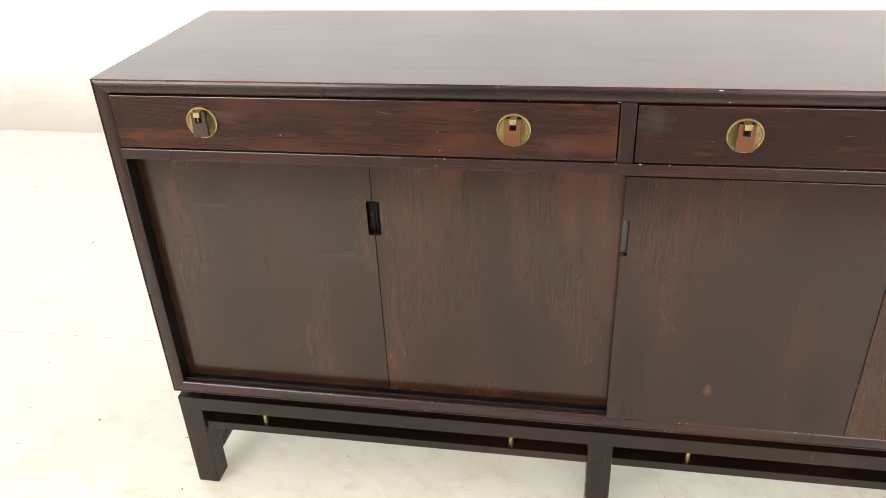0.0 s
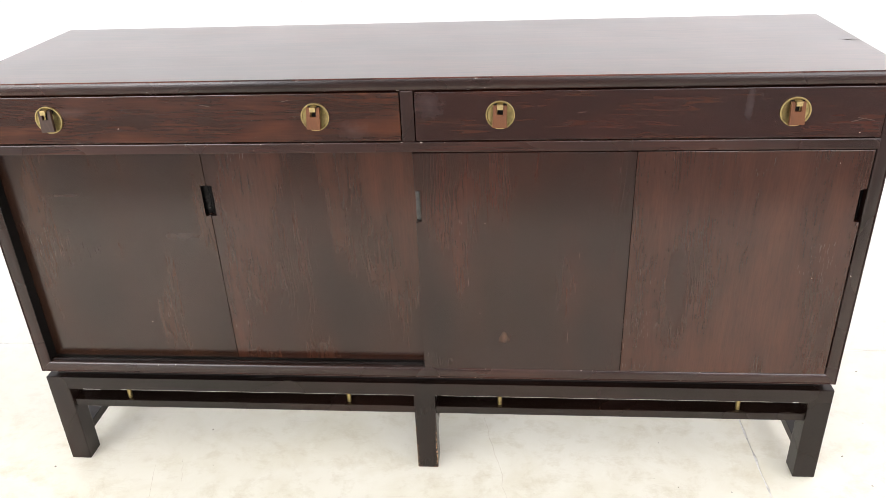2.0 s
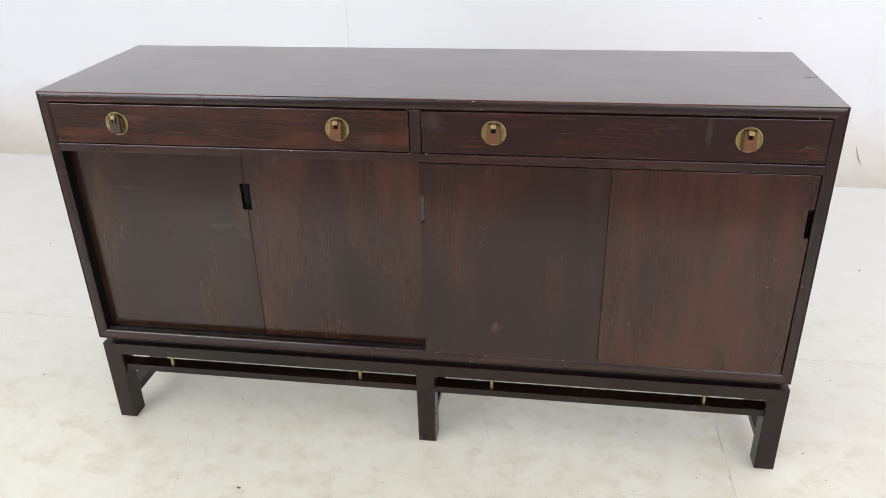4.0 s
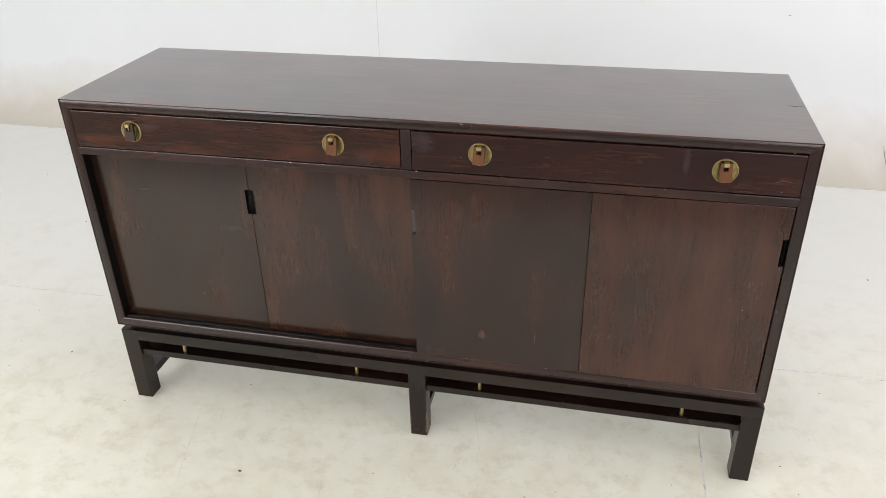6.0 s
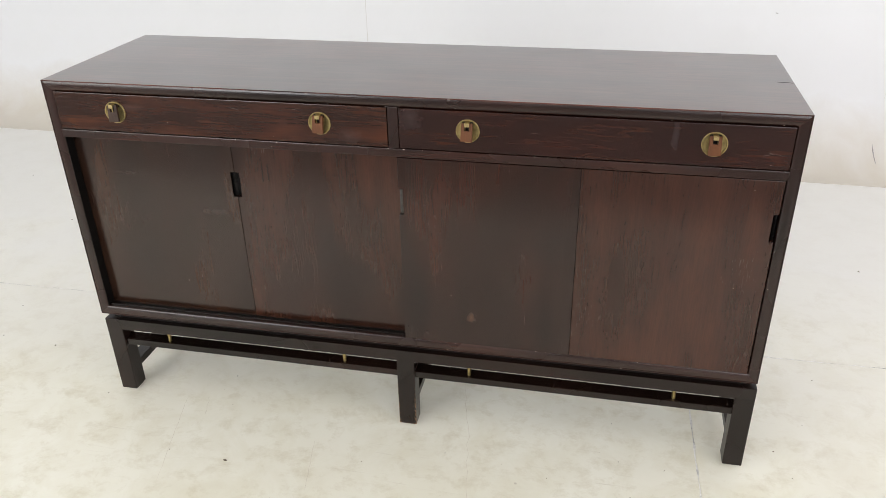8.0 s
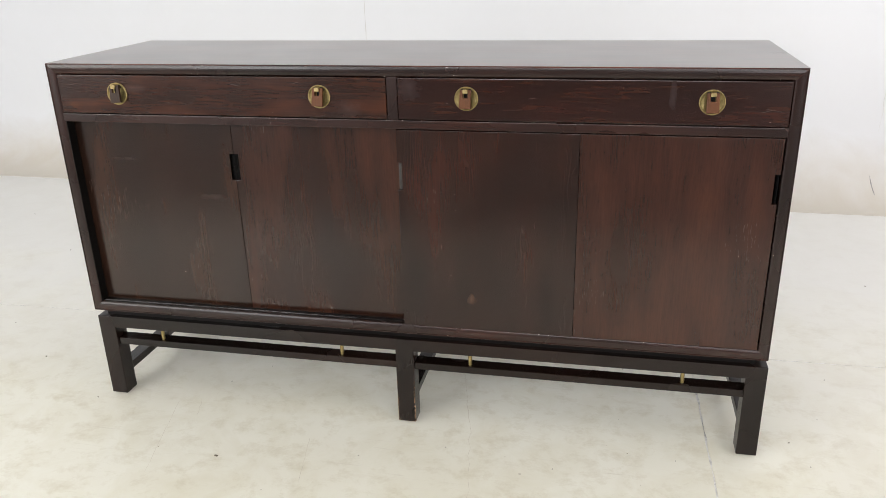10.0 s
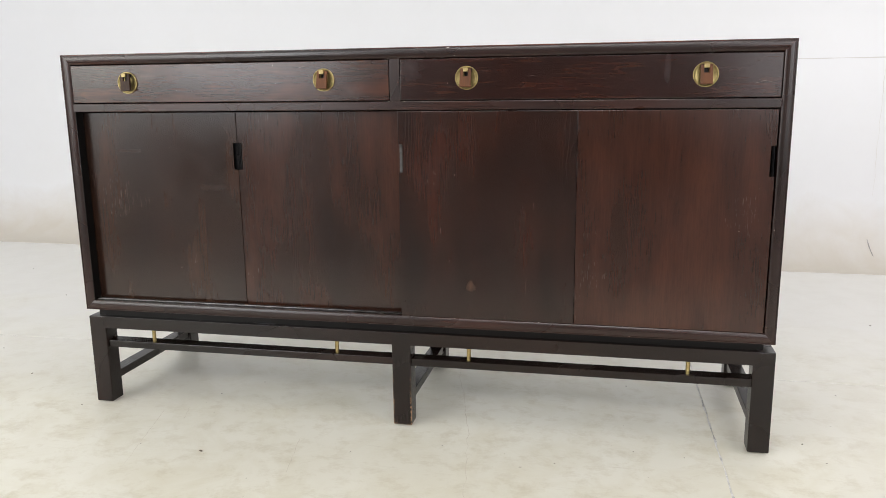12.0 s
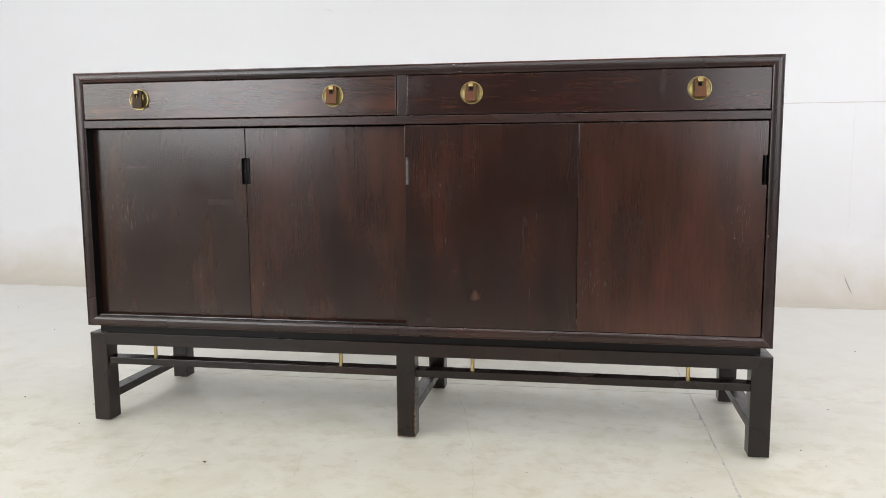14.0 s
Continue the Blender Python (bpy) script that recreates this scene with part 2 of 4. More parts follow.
def veneer(name, dark, mid, light, leaf=0.19, start=0.0, rings=0.3, rough=0.2, spec=0.45, spot=None, hazes=(), specks=0.8):
    """Flat-cut veneer laid in leaves side by side, upright grain: pointed arches of growth rings, pores, cloudy dark stain."""
    m, nt, b = base_material(name)
    co = node(nt, "ShaderNodeTexCoord").outputs["Object"]
    rnd = node(nt, "ShaderNodeObjectInfo").outputs["Random"]
    shift = node(nt, "ShaderNodeCombineXYZ", {0: math_node(nt, "MULTIPLY", rnd, 7.3), 1: math_node(nt, "MULTIPLY", rnd, 3.1), 2: math_node(nt, "MULTIPLY", rnd, 5.7)}).outputs[0]
    moved = node(nt, "ShaderNodeVectorMath", {0: co, 1: shift}, operation="ADD").outputs[0]

    def scaled(sx, sz, detail=2.0, r=0.5, dist=0.0):
        return noise_tex(nt, node(nt, "ShaderNodeVectorMath", {0: moved, 1: (sx, sx, sz)}, operation="MULTIPLY").outputs[0], 1.0, detail, r, dist)

    place = node(nt, "ShaderNodeSeparateXYZ", {0: co}).outputs
    count = math_node(nt, "DIVIDE", math_node(nt, "SUBTRACT", place[0], start), leaf)
    inside = math_node(nt, "MULTIPLY", math_node(nt, "SUBTRACT", math_node(nt, "FRACT", count), 0.5), leaf)
    lift = math_node(nt, "MULTIPLY", math_node(nt, "SINE", math_node(nt, "MULTIPLY", math_node(nt, "FLOOR", count), 2.1)), 0.06)
    wander = math_node(nt, "MULTIPLY", math_node(nt, "SUBTRACT", scaled(9.0, 2.6, 3.0), 0.5), 0.1)
    off = math_node(nt, "ADD", inside, wander)
    bow = math_node(nt, "SQRT", math_node(nt, "ADD", math_node(nt, "MULTIPLY", off, off), 0.00016))
    up = math_node(nt, "MULTIPLY", math_node(nt, "ADD", place[2], lift), 5.2)
    ring = math_node(nt, "ADD", math_node(nt, "ADD", math_node(nt, "MULTIPLY", bow, 150.0), up), math_node(nt, "MULTIPLY", scaled(26.0, 4.0, 3.0, 0.6), 2.6))
    saw = math_node(nt, "FRACT", ring)
    line = remap(nt, math_node(nt, "ABSOLUTE", math_node(nt, "SUBTRACT", saw, 0.5)), 0.0, 0.16, 1.0, 0.0)
    broken = remap(nt, scaled(22.0, 4.0, 3.0), 0.42, 0.66)
    cloud = remap(nt, scaled(6.5, 3.0, 2.0, 0.55, 0.3), 0.32, 0.7)
    streak = remap(nt, scaled(20.0, 3.0, 2.0, 0.55), 0.25, 0.75)
    tone = math_node(nt, "ADD", math_node(nt, "MULTIPLY", cloud, 0.5), math_node(nt, "MULTIPLY", streak, 0.4))
    col = mix(nt, remap(nt, tone, 0.12, 0.55), rgb(*dark), rgb(*mid))
    col = mix(nt, remap(nt, tone, 0.5, 0.95), col, rgb(*light))
    pore = scaled(420.0, 40.0, 1.5, 0.6)
    col = mix(nt, remap(nt, pore, 0.5, 0.72, 0.0, 0.2), col, rgb(dark[0] * 0.25, dark[1] * 0.25, dark[2] * 0.25))
    fibre = remap(nt, scaled(260.0, 11.0, 3.0, 0.65, 0.3), 0.3, 0.7, 0.85, 1.15)
    fibre = math_node(nt, "MULTIPLY", fibre, remap(nt, saw, 0.0, 1.0, 0.96, 1.03))
    col = mix(nt, 1.0, col, node(nt, "ShaderNodeCombineXYZ", {0: fibre, 1: fibre, 2: fibre}).outputs[0], "MULTIPLY")
    col = mix(nt, math_node(nt, "MULTIPLY", math_node(nt, "MULTIPLY", line, broken), rings), col, rgb(mid[0] + 0.024, mid[1] + 0.021, mid[2] + 0.02))
    vor = node(nt, "ShaderNodeTexVoronoi", {"Vector": moved, "Scale": 26.0, "Randomness": 1.0})
    pick = node(nt, "ShaderNodeSeparateColor", {0: vor.outputs["Color"]}).outputs
    small = math_node(nt, "LESS_THAN", vor.outputs["Distance"], math_node(nt, "MULTIPLY", pick[1], 0.032))
    col = mix(nt, math_node(nt, "MULTIPLY", math_node(nt, "MULTIPLY", small, math_node(nt, "LESS_THAN", pick[0], 0.05 * specks)), 0.7), col, rgb(0.45, 0.38, 0.32))
    if spot:
        away = node(nt, "ShaderNodeVectorMath", {0: co, 1: spot}, operation="SUBTRACT").outputs[0]
        away = node(nt, "ShaderNodeVectorMath", {0: node(nt, "ShaderNodeVectorMath", {0: away, 1: (1.0, 1.0, 0.8)}, operation="MULTIPLY").outputs[0]}, operation="LENGTH").outputs["Value"]
        rag = math_node(nt, "ADD", away, math_node(nt, "MULTIPLY", scaled(260.0, 60.0, 3.0, 0.6), 0.03))
        col = mix(nt, remap(nt, rag, 0.012, 0.028, 0.3, 0.0), col, rgb(0.2, 0.1, 0.06))
    for at, size in hazes:
        away = node(nt, "ShaderNodeVectorMath", {0: co, 1: at}, operation="SUBTRACT").outputs[0]
        away = node(nt, "ShaderNodeVectorMath", {0: node(nt, "ShaderNodeVectorMath", {0: away, 1: size}, operation="DIVIDE").outputs[0]}, operation="LENGTH").outputs["Value"]
        rag = math_node(nt, "ADD", away, math_node(nt, "MULTIPLY", noise_tex(nt, co, 45.0, 5.0, 0.7), 1.6))
        col = mix(nt, remap(nt, rag, 0.7, 1.7, 0.05, 0.0), col, rgb(0.24, 0.2, 0.19))
    nt.links.new(col, b.inputs["Base Color"])
    b.inputs["Specular IOR Level"].default_value = spec
    sheen = remap(nt, noise_tex(nt, moved, 6.0, 3.0, 0.6), 0.3, 0.7, rough - 0.03, rough + 0.035)
    nt.links.new(math_node(nt, "ADD", sheen, remap(nt, pore, 0.5, 0.66, 0.0, 0.05)), b.inputs["Roughness"])
    height = math_node(nt, "ADD", math_node(nt, "MULTIPLY", remap(nt, pore, 0.5, 0.66), -0.7), math_node(nt, "MULTIPLY", math_node(nt, "MULTIPLY", line, broken), -0.8))
    bump = node(nt, "ShaderNodeBump", {"Strength": 0.02, "Distance": 0.0003, "Height": height})
    nt.links.new(bump.outputs[0], b.inputs["Normal"])
    return m


def painted(name, colour, stain, rough, scale=1.0, amount=0.5, grit=0.25, dirt=0.0, foot=0.0, far_colour=None):
    """White paint over concrete or board: cloudy stains at two scales, fine grit, a soft sheen."""
    m, nt, b = base_material(name)
    co = node(nt, "ShaderNodeTexCoord").outputs["Object"]
    big = noise_tex(nt, co, 0.9 * scale, 4.0, 0.6, 0.4)
    mid = noise_tex(nt, co, 5.0 * scale, 5.0, 0.65, 0.6)
    fine = noise_tex(nt, co, 160.0, 3.0, 0.6)
    f = math_node(nt, "MULTIPLY", math_node(nt, "ADD", remap(nt, big, 0.38, 0.68), remap(nt, mid, 0.45, 0.72)), 0.5 * amount)
    col = mix(nt, f, rgb(*colour), rgb(*stain))
    if dirt > 0:
        smear = node(nt, "ShaderNodeVectorMath", {0: co, 1: (12.0, 15.0, 12.0)}, operation="MULTIPLY").outputs[0]
        d = remap(nt, noise_tex(nt, smear, 1.0, 6.0, 0.75, 0.25), 0.5, 0.75)
        col = mix(nt, math_node(nt, "MULTIPLY", d, dirt), col, rgb(stain[0] * 0.8, stain[1] * 0.76, stain[2] * 0.68))
        scrape = node(nt, "ShaderNodeVectorMath", {0: co, 1: (3.0, 60.0, 1.0)}, operation="MULTIPLY").outputs[0]
        thin = math_node(nt, "MULTIPLY", remap(nt, noise_tex(nt, scrape, 1.0, 3.0, 0.6, 2.4), 0.62, 0.72), remap(nt, noise_tex(nt, co, 3.1, 2.0), 0.5, 0.62))
        col = mix(nt, math_node(nt, "MULTIPLY", thin, 0.5 * dirt), col, rgb(0.5, 0.45, 0.36))
        vor = node(nt, "ShaderNodeTexVoronoi", {"Vector": co, "Scale": 14.0})
        pick = node(nt, "ShaderNodeSeparateColor", {0: vor.outputs["Color"]}).outputs
        sp = math_node(nt, "MULTIPLY", math_node(nt, "LESS_THAN", vor.outputs["Distance"], math_node(nt, "MULTIPLY", pick[1], 0.05)), math_node(nt, "LESS_THAN", pick[0], 0.5))
        col = mix(nt, math_node(nt, "MULTIPLY", sp, 0.5), col, rgb(0.36, 0.31, 0.24))
        vor2 = node(nt, "ShaderNodeTexVoronoi", {"Vector": co, "Scale": 34.0})
        pick2 = node(nt, "ShaderNodeSeparateColor", {0: vor2.outputs["Color"]}).outputs
        tiny = math_node(nt, "MULTIPLY", math_node(nt, "LESS_THAN", vor2.outputs["Distance"], math_node(nt, "MULTIPLY", pick2[1], 0.075)), math_node(nt, "LESS_THAN", pick2[0], 0.16))
        col = mix(nt, math_node(nt, "MULTIPLY", math_node(nt, "MULTIPLY", tiny, remap(nt, mid, 0.42, 0.6)), 0.6), col, rgb(0.4, 0.35, 0.26))
    # colour blends to a second tone towards the back and the sides
    if far_colour:
        place = node(nt, "ShaderNodeSeparateXYZ", {0: co}).outputs
        over = math_node(nt, "ADD", math_node(nt, "ADD", place[1], math_node(nt, "MULTIPLY", math_node(nt, "ABSOLUTE", place[0]), 0.35)), math_node(nt, "MULTIPLY", math_node(nt, "SUBTRACT", big, 0.5), 2.2))
        col = mix(nt, remap(nt, over, 0.3, 1.5, 0.0, 0.85), col, rgb(*far_colour))
    # colour turns darker beige towards the foot
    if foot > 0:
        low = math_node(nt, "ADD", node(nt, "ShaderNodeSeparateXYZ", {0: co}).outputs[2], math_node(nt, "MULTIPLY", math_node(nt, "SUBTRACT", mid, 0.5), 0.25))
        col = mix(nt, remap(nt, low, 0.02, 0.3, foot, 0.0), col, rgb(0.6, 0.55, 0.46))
    nt.links.new(col, b.inputs["Base Color"])
    nt.links.new(remap(nt, mid, 0.3, 0.7, rough - 0.07, rough + 0.1), b.inputs["Roughness"])
    h = math_node(nt, "ADD", math_node(nt, "MULTIPLY", fine, 0.3), mid)
    bump = node(nt, "ShaderNodeBump", {"Strength": grit, "Distance": 0.002, "Height": h})
    nt.links.new(bump.outputs[0], b.inputs["Normal"])
    return m


def metal(name, colour, tarnish, rough):
    m, nt, b = base_material(name)
    co = node(nt, "ShaderNodeTexCoord").outputs["Object"]
    n1 = noise_tex(nt, co, 90.0, 4.0, 0.65)
    n2 = noise_tex(nt, co, 420.0, 2.0, 0.5)
    nt.links.new(mix(nt, remap(nt, n1, 0.42, 0.66), rgb(*colour), rgb(*tarnish)), b.inputs["Base Color"])
    b.inputs["Metallic"].default_value = 1.0
    nt.links.new(remap(nt, n1, 0.3, 0.7, rough - 0.05, rough + 0.16), b.inputs["Roughness"])
    bump = node(nt, "ShaderNodeBump", {"Strength": 0.12, "Distance": 0.0004, "Height": n2})
    nt.links.new(bump.outputs[0], b.inputs["Normal"])
    return m


def plain(name, colour, rough, var=0.15, spec=0.5):
    m, nt, b = base_material(name)
    co = node(nt, "ShaderNodeTexCoord").outputs["Object"]
    n1 = noise_tex(nt, co, 40.0, 4.0, 0.6)
    lo = rgb(*[c * (1 - var) for c in colour])
    hi = rgb(*[min(1.0, c * (1 + var)) for c in colour])
    nt.links.new(mix(nt, n1, lo, hi), b.inputs["Base Color"])
    b.inputs["Specular IOR Level"].default_value = spec
    b.inputs["Roughness"].default_value = rough
    return m


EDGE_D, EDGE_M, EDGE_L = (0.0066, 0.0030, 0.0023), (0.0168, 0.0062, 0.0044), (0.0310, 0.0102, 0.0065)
BASE_D, BASE_M, BASE_L = (0.0056, 0.0031, 0.0022), (0.0093, 0.0043, 0.0030), (0.0161, 0.0064, 0.0041)
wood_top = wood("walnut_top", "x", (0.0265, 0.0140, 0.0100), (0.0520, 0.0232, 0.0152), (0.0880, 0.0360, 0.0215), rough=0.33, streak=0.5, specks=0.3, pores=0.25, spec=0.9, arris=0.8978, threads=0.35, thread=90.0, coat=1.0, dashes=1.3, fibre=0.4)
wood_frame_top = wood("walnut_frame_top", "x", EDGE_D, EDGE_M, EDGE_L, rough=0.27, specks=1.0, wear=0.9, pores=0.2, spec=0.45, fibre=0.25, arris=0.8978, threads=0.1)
wood_frame_x = wood("walnut_frame_x", "x", EDGE_D, EDGE_M, EDGE_L, rough=0.27, specks=1.0, wear=0.7, pores=0.2, spec=0.45, fibre=0.25, threads=0.1)
wood_frame_z = wood("walnut_frame_z", "z", EDGE_D, EDGE_M, EDGE_L, rough=0.27, specks=0.6, wear=0.5, pores=0.2, spec=0.45, fibre=0.25, threads=0.1)
wood_drawer = wood("rosewood_drawer", "x", (0.0103, 0.0045, 0.0031), (0.0288, 0.0091, 0.0049), (0.0765, 0.0227, 0.0087), wisps=0.28, rough=0.2, streak=0.45, specks=0.4, spec=0.45, pores=0.6, threads=0.08, patch=(6.0, 17.0), dashes=0.15, relief=0.02, fibre=0.14, haze=0.08, gentle=0.3, hazes=(((-0.10, 0.0, 0.805), (0.04, 0.1, 0.02)), ((-0.62, 0.0, 0.845), (0.05, 0.1, 0.012))))
wood_drawer_dark = wood("rosewood_drawer_dark", "x", (0.0088, 0.0036, 0.0028), (0.0185, 0.0056, 0.0040), (0.0420, 0.0104, 0.0060), wisps=0.12, rough=0.2, streak=0.45, specks=0.4, spec=0.45, pores=0.6, threads=0.08, patch=(4.0, 13.0), dashes=0.08, relief=0.02, fibre=0.12, haze=0.08, gentle=0.3, hazes=(((0.041, 0.0, 0.852), (0.035, 0.1, 0.03)), ((0.59, 0.0, 0.845), (0.010, 0.1, 0.05))))
# hazes: wipe marks whose bloom in the gloss is put into the colour
wood_door_left = veneer("walnut_door_darkest", (0.0121, 0.0055, 0.0035), (0.0223, 0.0094, 0.0052), (0.0423, 0.0165, 0.0081), start=-0.57, rings=0.1, hazes=(((-0.685, 0.03, 0.667), (0.05, 0.1, 0.007)), ((-0.47, 0.03, 0.578), (0.05, 0.1, 0.012))))
wood_door = veneer("walnut_door", (0.0124, 0.0051, 0.0034), (0.0290, 0.0106, 0.0060), (0.0512, 0.0165, 0.0087), start=-0.195, rings=0.16)
wood_door_spot = veneer("walnut_door_marked", (0.0086, 0.0035, 0.0025), (0.0186, 0.0062, 0.0037), (0.0395, 0.0108, 0.0056), start=0.002, rings=0.3, spot=(0.173, 0.0012, 0.362), specks=1.2)
wood_door_red = veneer("walnut_door_red", (0.0172, 0.0063, 0.0039), (0.0335, 0.0110, 0.0062), (0.0530, 0.0175, 0.0092), start=0.40, rings=0.14, specks=0.6)
wood_base = wood("stained_base", "x", BASE_D, BASE_M, BASE_L, rough=0.26, streak=0.3, specks=0.5, wear=0.2, pores=0.2, spec=0.35, fibre=0.25, threads=0.1)
wood_leg = wood("stained_leg", "z", BASE_D, BASE_M, BASE_L, rough=0.26, streak=0.4, specks=0.6, wear=0.2, pores=0.2, spec=0.35, fibre=0.25, threads=0.1)
wood_leg_chipped = wood("stained_leg_chipped", "z", BASE_D, BASE_M, (0.0330, 0.0134, 0.0080), rough=0.26, streak=0.4, specks=0.8, wear=0.7, pores=0.4, chips=True, spec=0.35, fibre=0.25, threads=0.1)
cup_mat = metal("blackened_cup", (0.018, 0.017, 0.017), (0.009, 0.009, 0.009), 0.3)
# unseen front wall, set dark so the doors mirror little light
front_wall_dark = painted("unseen_front_wall_grey", (0.05, 0.05, 0.05), (0.035, 0.035, 0.035), 0.8, amount=0.5, grit=0.1)
# paler copy of the blackened cup, for the pull that catches the light
cup_pale = metal("worn_lit_cup", (0.085, 0.083, 0.08), (0.05, 0.048, 0.046), 0.38)
bead_mat = wood("track_bead", "x", (0.0030, 0.0018, 0.0014), (0.0055, 0.0026, 0.0020), (0.0100, 0.0040, 0.0028), rough=0.18, specks=1.0, pores=0.2, spec=0.6)
wood_inside = plain("dark_interior", (0.008, 0.005, 0.004), 0.6)
wood_tab = wood("rosewood_tab", "z", (0.06, 0.021, 0.008), (0.125, 0.044, 0.014), (0.19, 0.074, 0.024), rough=0.5, spec=0.25, streak=0.35, specks=0.2, pores=0.4)
wood_tab_dark = wood("dark_tab", "z", (0.016, 0.008, 0.005), (0.03, 0.014, 0.008), (0.06, 0.028, 0.016), rough=0.5, streak=0.5, specks=0.2, spec=0.25)
brass = metal("aged_brass", (0.42, 0.33, 0.145), (0.27, 0.21, 0.095), 0.36)
brass_bright = metal("bright_brass", (0.46, 0.36, 0.16), (0.3, 0.22, 0.1), 0.32)
brass_hook = metal("worn_brass_hook", (0.44, 0.345, 0.165), (0.3, 0.23, 0.11), 0.42)
glide_mat = plain("glide_plastic", (0.35, 0.34, 0.32), 0.4)
floor_paint = painted("floor_paint", (0.785, 0.772, 0.680), (0.665, 0.63, 0.495), 0.42, scale=1.5, amount=1.0, grit=0.15, dirt=0.62, far_colour=(0.785, 0.78, 0.755))
# dark grey for the added floor area out of view
added_floor_grey = painted("added_floor_grey", (0.13, 0.125, 0.12), (0.09, 0.085, 0.08), 0.7, scale=2.0, amount=0.8, grit=0.3)
joint_fill = painted("joint_fill", (0.86, 0.85, 0.82), (0.06, 0.05, 0.04), 0.8, scale=14.0, amount=0.8, grit=0.8)
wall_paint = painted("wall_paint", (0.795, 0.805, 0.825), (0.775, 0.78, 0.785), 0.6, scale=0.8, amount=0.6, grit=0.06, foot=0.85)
ceiling_paint = painted("ceiling_paint", (0.8, 0.8, 0.78), (0.76, 0.75, 0.72), 0.8, amount=0.4, grit=0.1)
crack_mat = plain("crack_dirt", (0.6, 0.55, 0.46), 0.9, 0.4)
mark_mat = plain("dark_scuff", (0.3, 0.29, 0.28), 0.7, 0.3)
pale_mark_mat = plain("pale_scuff", (0.64, 0.63, 0.61), 0.7, 0.1)
faint_mark_mat = plain("faint_crease", (0.7, 0.69, 0.66), 0.7, 0.05)
chip_mat = plain("dry_debris", (0.15, 0.12, 0.085), 0.8, 0.6)
# near-black for recesses; on the pull pads it stands for shade
recess_mat = plain("recess_black", (0.003, 0.0025, 0.0022), 0.4, 0.3, spec=0.22)
nick_mat = plain("bare_nick", (0.6, 0.55, 0.5), 0.7, 0.2)
scratch_mat = plain("pale_scratch", (0.06, 0.04, 0.032), 0.5, 0.4)
gouge_mat = plain("dark_gouge", (0.006, 0.004, 0.003), 0.7, 0.3)
housing_mat = plain("fixture_housing", (0.75, 0.75, 0.74), 0.5, 0.05)


# ---- building helpers ----
def part(name, bm, material, parent=None, label="", smooth=False):
    """One bmesh as one mesh object, under its thing or part."""
    bmesh.ops.recalc_face_normals(bm, faces=bm.faces)
    me = bpy.data.meshes.new(name)
    bm.to_mesh(me)
    bm.free()
    if smooth:
        for p in me.polygons:
            p.use_smooth = True
    me.materials.append(material)
    ob = new(name, me)
    ob.parent = parent
    if label:
        ob["label"] = label
    return ob


def box_bm(x0, x1, y0, y1, z0, z1, bevel=0.0, seg=2):
    bm = bmesh.new()
    bmesh.ops.create_cube(bm, size=1.0)
    for v in bm.verts:
        v.co = ((x0 + x1) / 2 + v.co.x * (x1 - x0), (y0 + y1) / 2 + v.co.y * (y1 - y0), (z0 + z1) / 2 + v.co.z * (z1 - z0))
    if bevel > 0:
        bmesh.ops.bevel(bm, geom=list(bm.edges), offset=bevel, segments=seg, profile=0.6, affect="EDGES")
    return bm


def plate_bm(outline, y0, y1, bevel=0.0):
    """An outline in x and z, given depth from y0 (front) to y1."""
    bm = bmesh.new()
    front = [bm.verts.new((x, y0, z)) for x, z in outline]
    back = [bm.verts.new((x, y1, z)) for x, z in outline]
    f = bm.faces.new(front)
    bm.faces.new(list(reversed(back)))
    n = len(outline)
    for i in range(n):
        bm.faces.new((front[i], back[i], back[(i + 1) % n], front[(i + 1) % n]))
    if bevel > 0:
        bmesh.ops.bevel(bm, geom=list(f.edges), offset=bevel, segments=2, profile=0.6, affect="EDGES")
    return bm


def rod_bm(x, y, z0, z1, r, seg=20):
    bm = bmesh.new()
    bmesh.ops.create_cone(bm, cap_ends=True, segments=seg, radius1=r, radius2=r, depth=z1 - z0)
    bmesh.ops.translate(bm, vec=(x, y, (z0 + z1) / 2), verts=bm.verts)
    return bm


def thing(name, label, category, loc=(0, 0, 0), group="", kind=""):
    ob = new(name)
    ob.location = loc
    return tagged(ob, label, category, group, kind)


# ---- the studio ----
def structure(ob, label, category):
    return tagged(ob, label, category, kind="structure")


def jagged(a, b, n, amp, rng):
    """Points from a to b, set off to the side by chance."""
    out = []
    dx, dy = b[0] - a[0], b[1] - a[1]
    ln = math.hypot(dx, dy)
    for i in range(n + 1):
        t = i / n
        o = 0.0 if i in (0, n) else rng.uniform(-amp, amp)
        out.append((a[0] + dx * t - dy / ln * o, a[1] + dy * t + dx / ln * o))
    return out


def slab_bm(corners, rng, top=0.0, bottom=-0.02, step=0.03):
    """A floor slab with slightly broken edges."""
    ring = []
    for i in range(4):
        a, b = corners[i], corners[(i + 1) % 4]
        n = max(2, int(math.hypot(b[0] - a[0], b[1] - a[1]) / step))
        ring += jagged(a, b, n, 0.0017, rng)[:-1]
    bm = bmesh.new()
    up = [bm.verts.new((x, y, top)) for x, y in ring]
    dn = [bm.verts.new((x, y, bottom)) for x, y in ring]
    bm.faces.new(up)
    n = len(ring)
    for i in range(n):
        bm.faces.new((up[i], dn[i], dn[(i + 1) % n], up[(i + 1) % n]))
    return bm


def joint_y(x):
    return 0.487 + 0.0085 * x


def joint_x(y):
    return 0.7385 - 0.018 * y


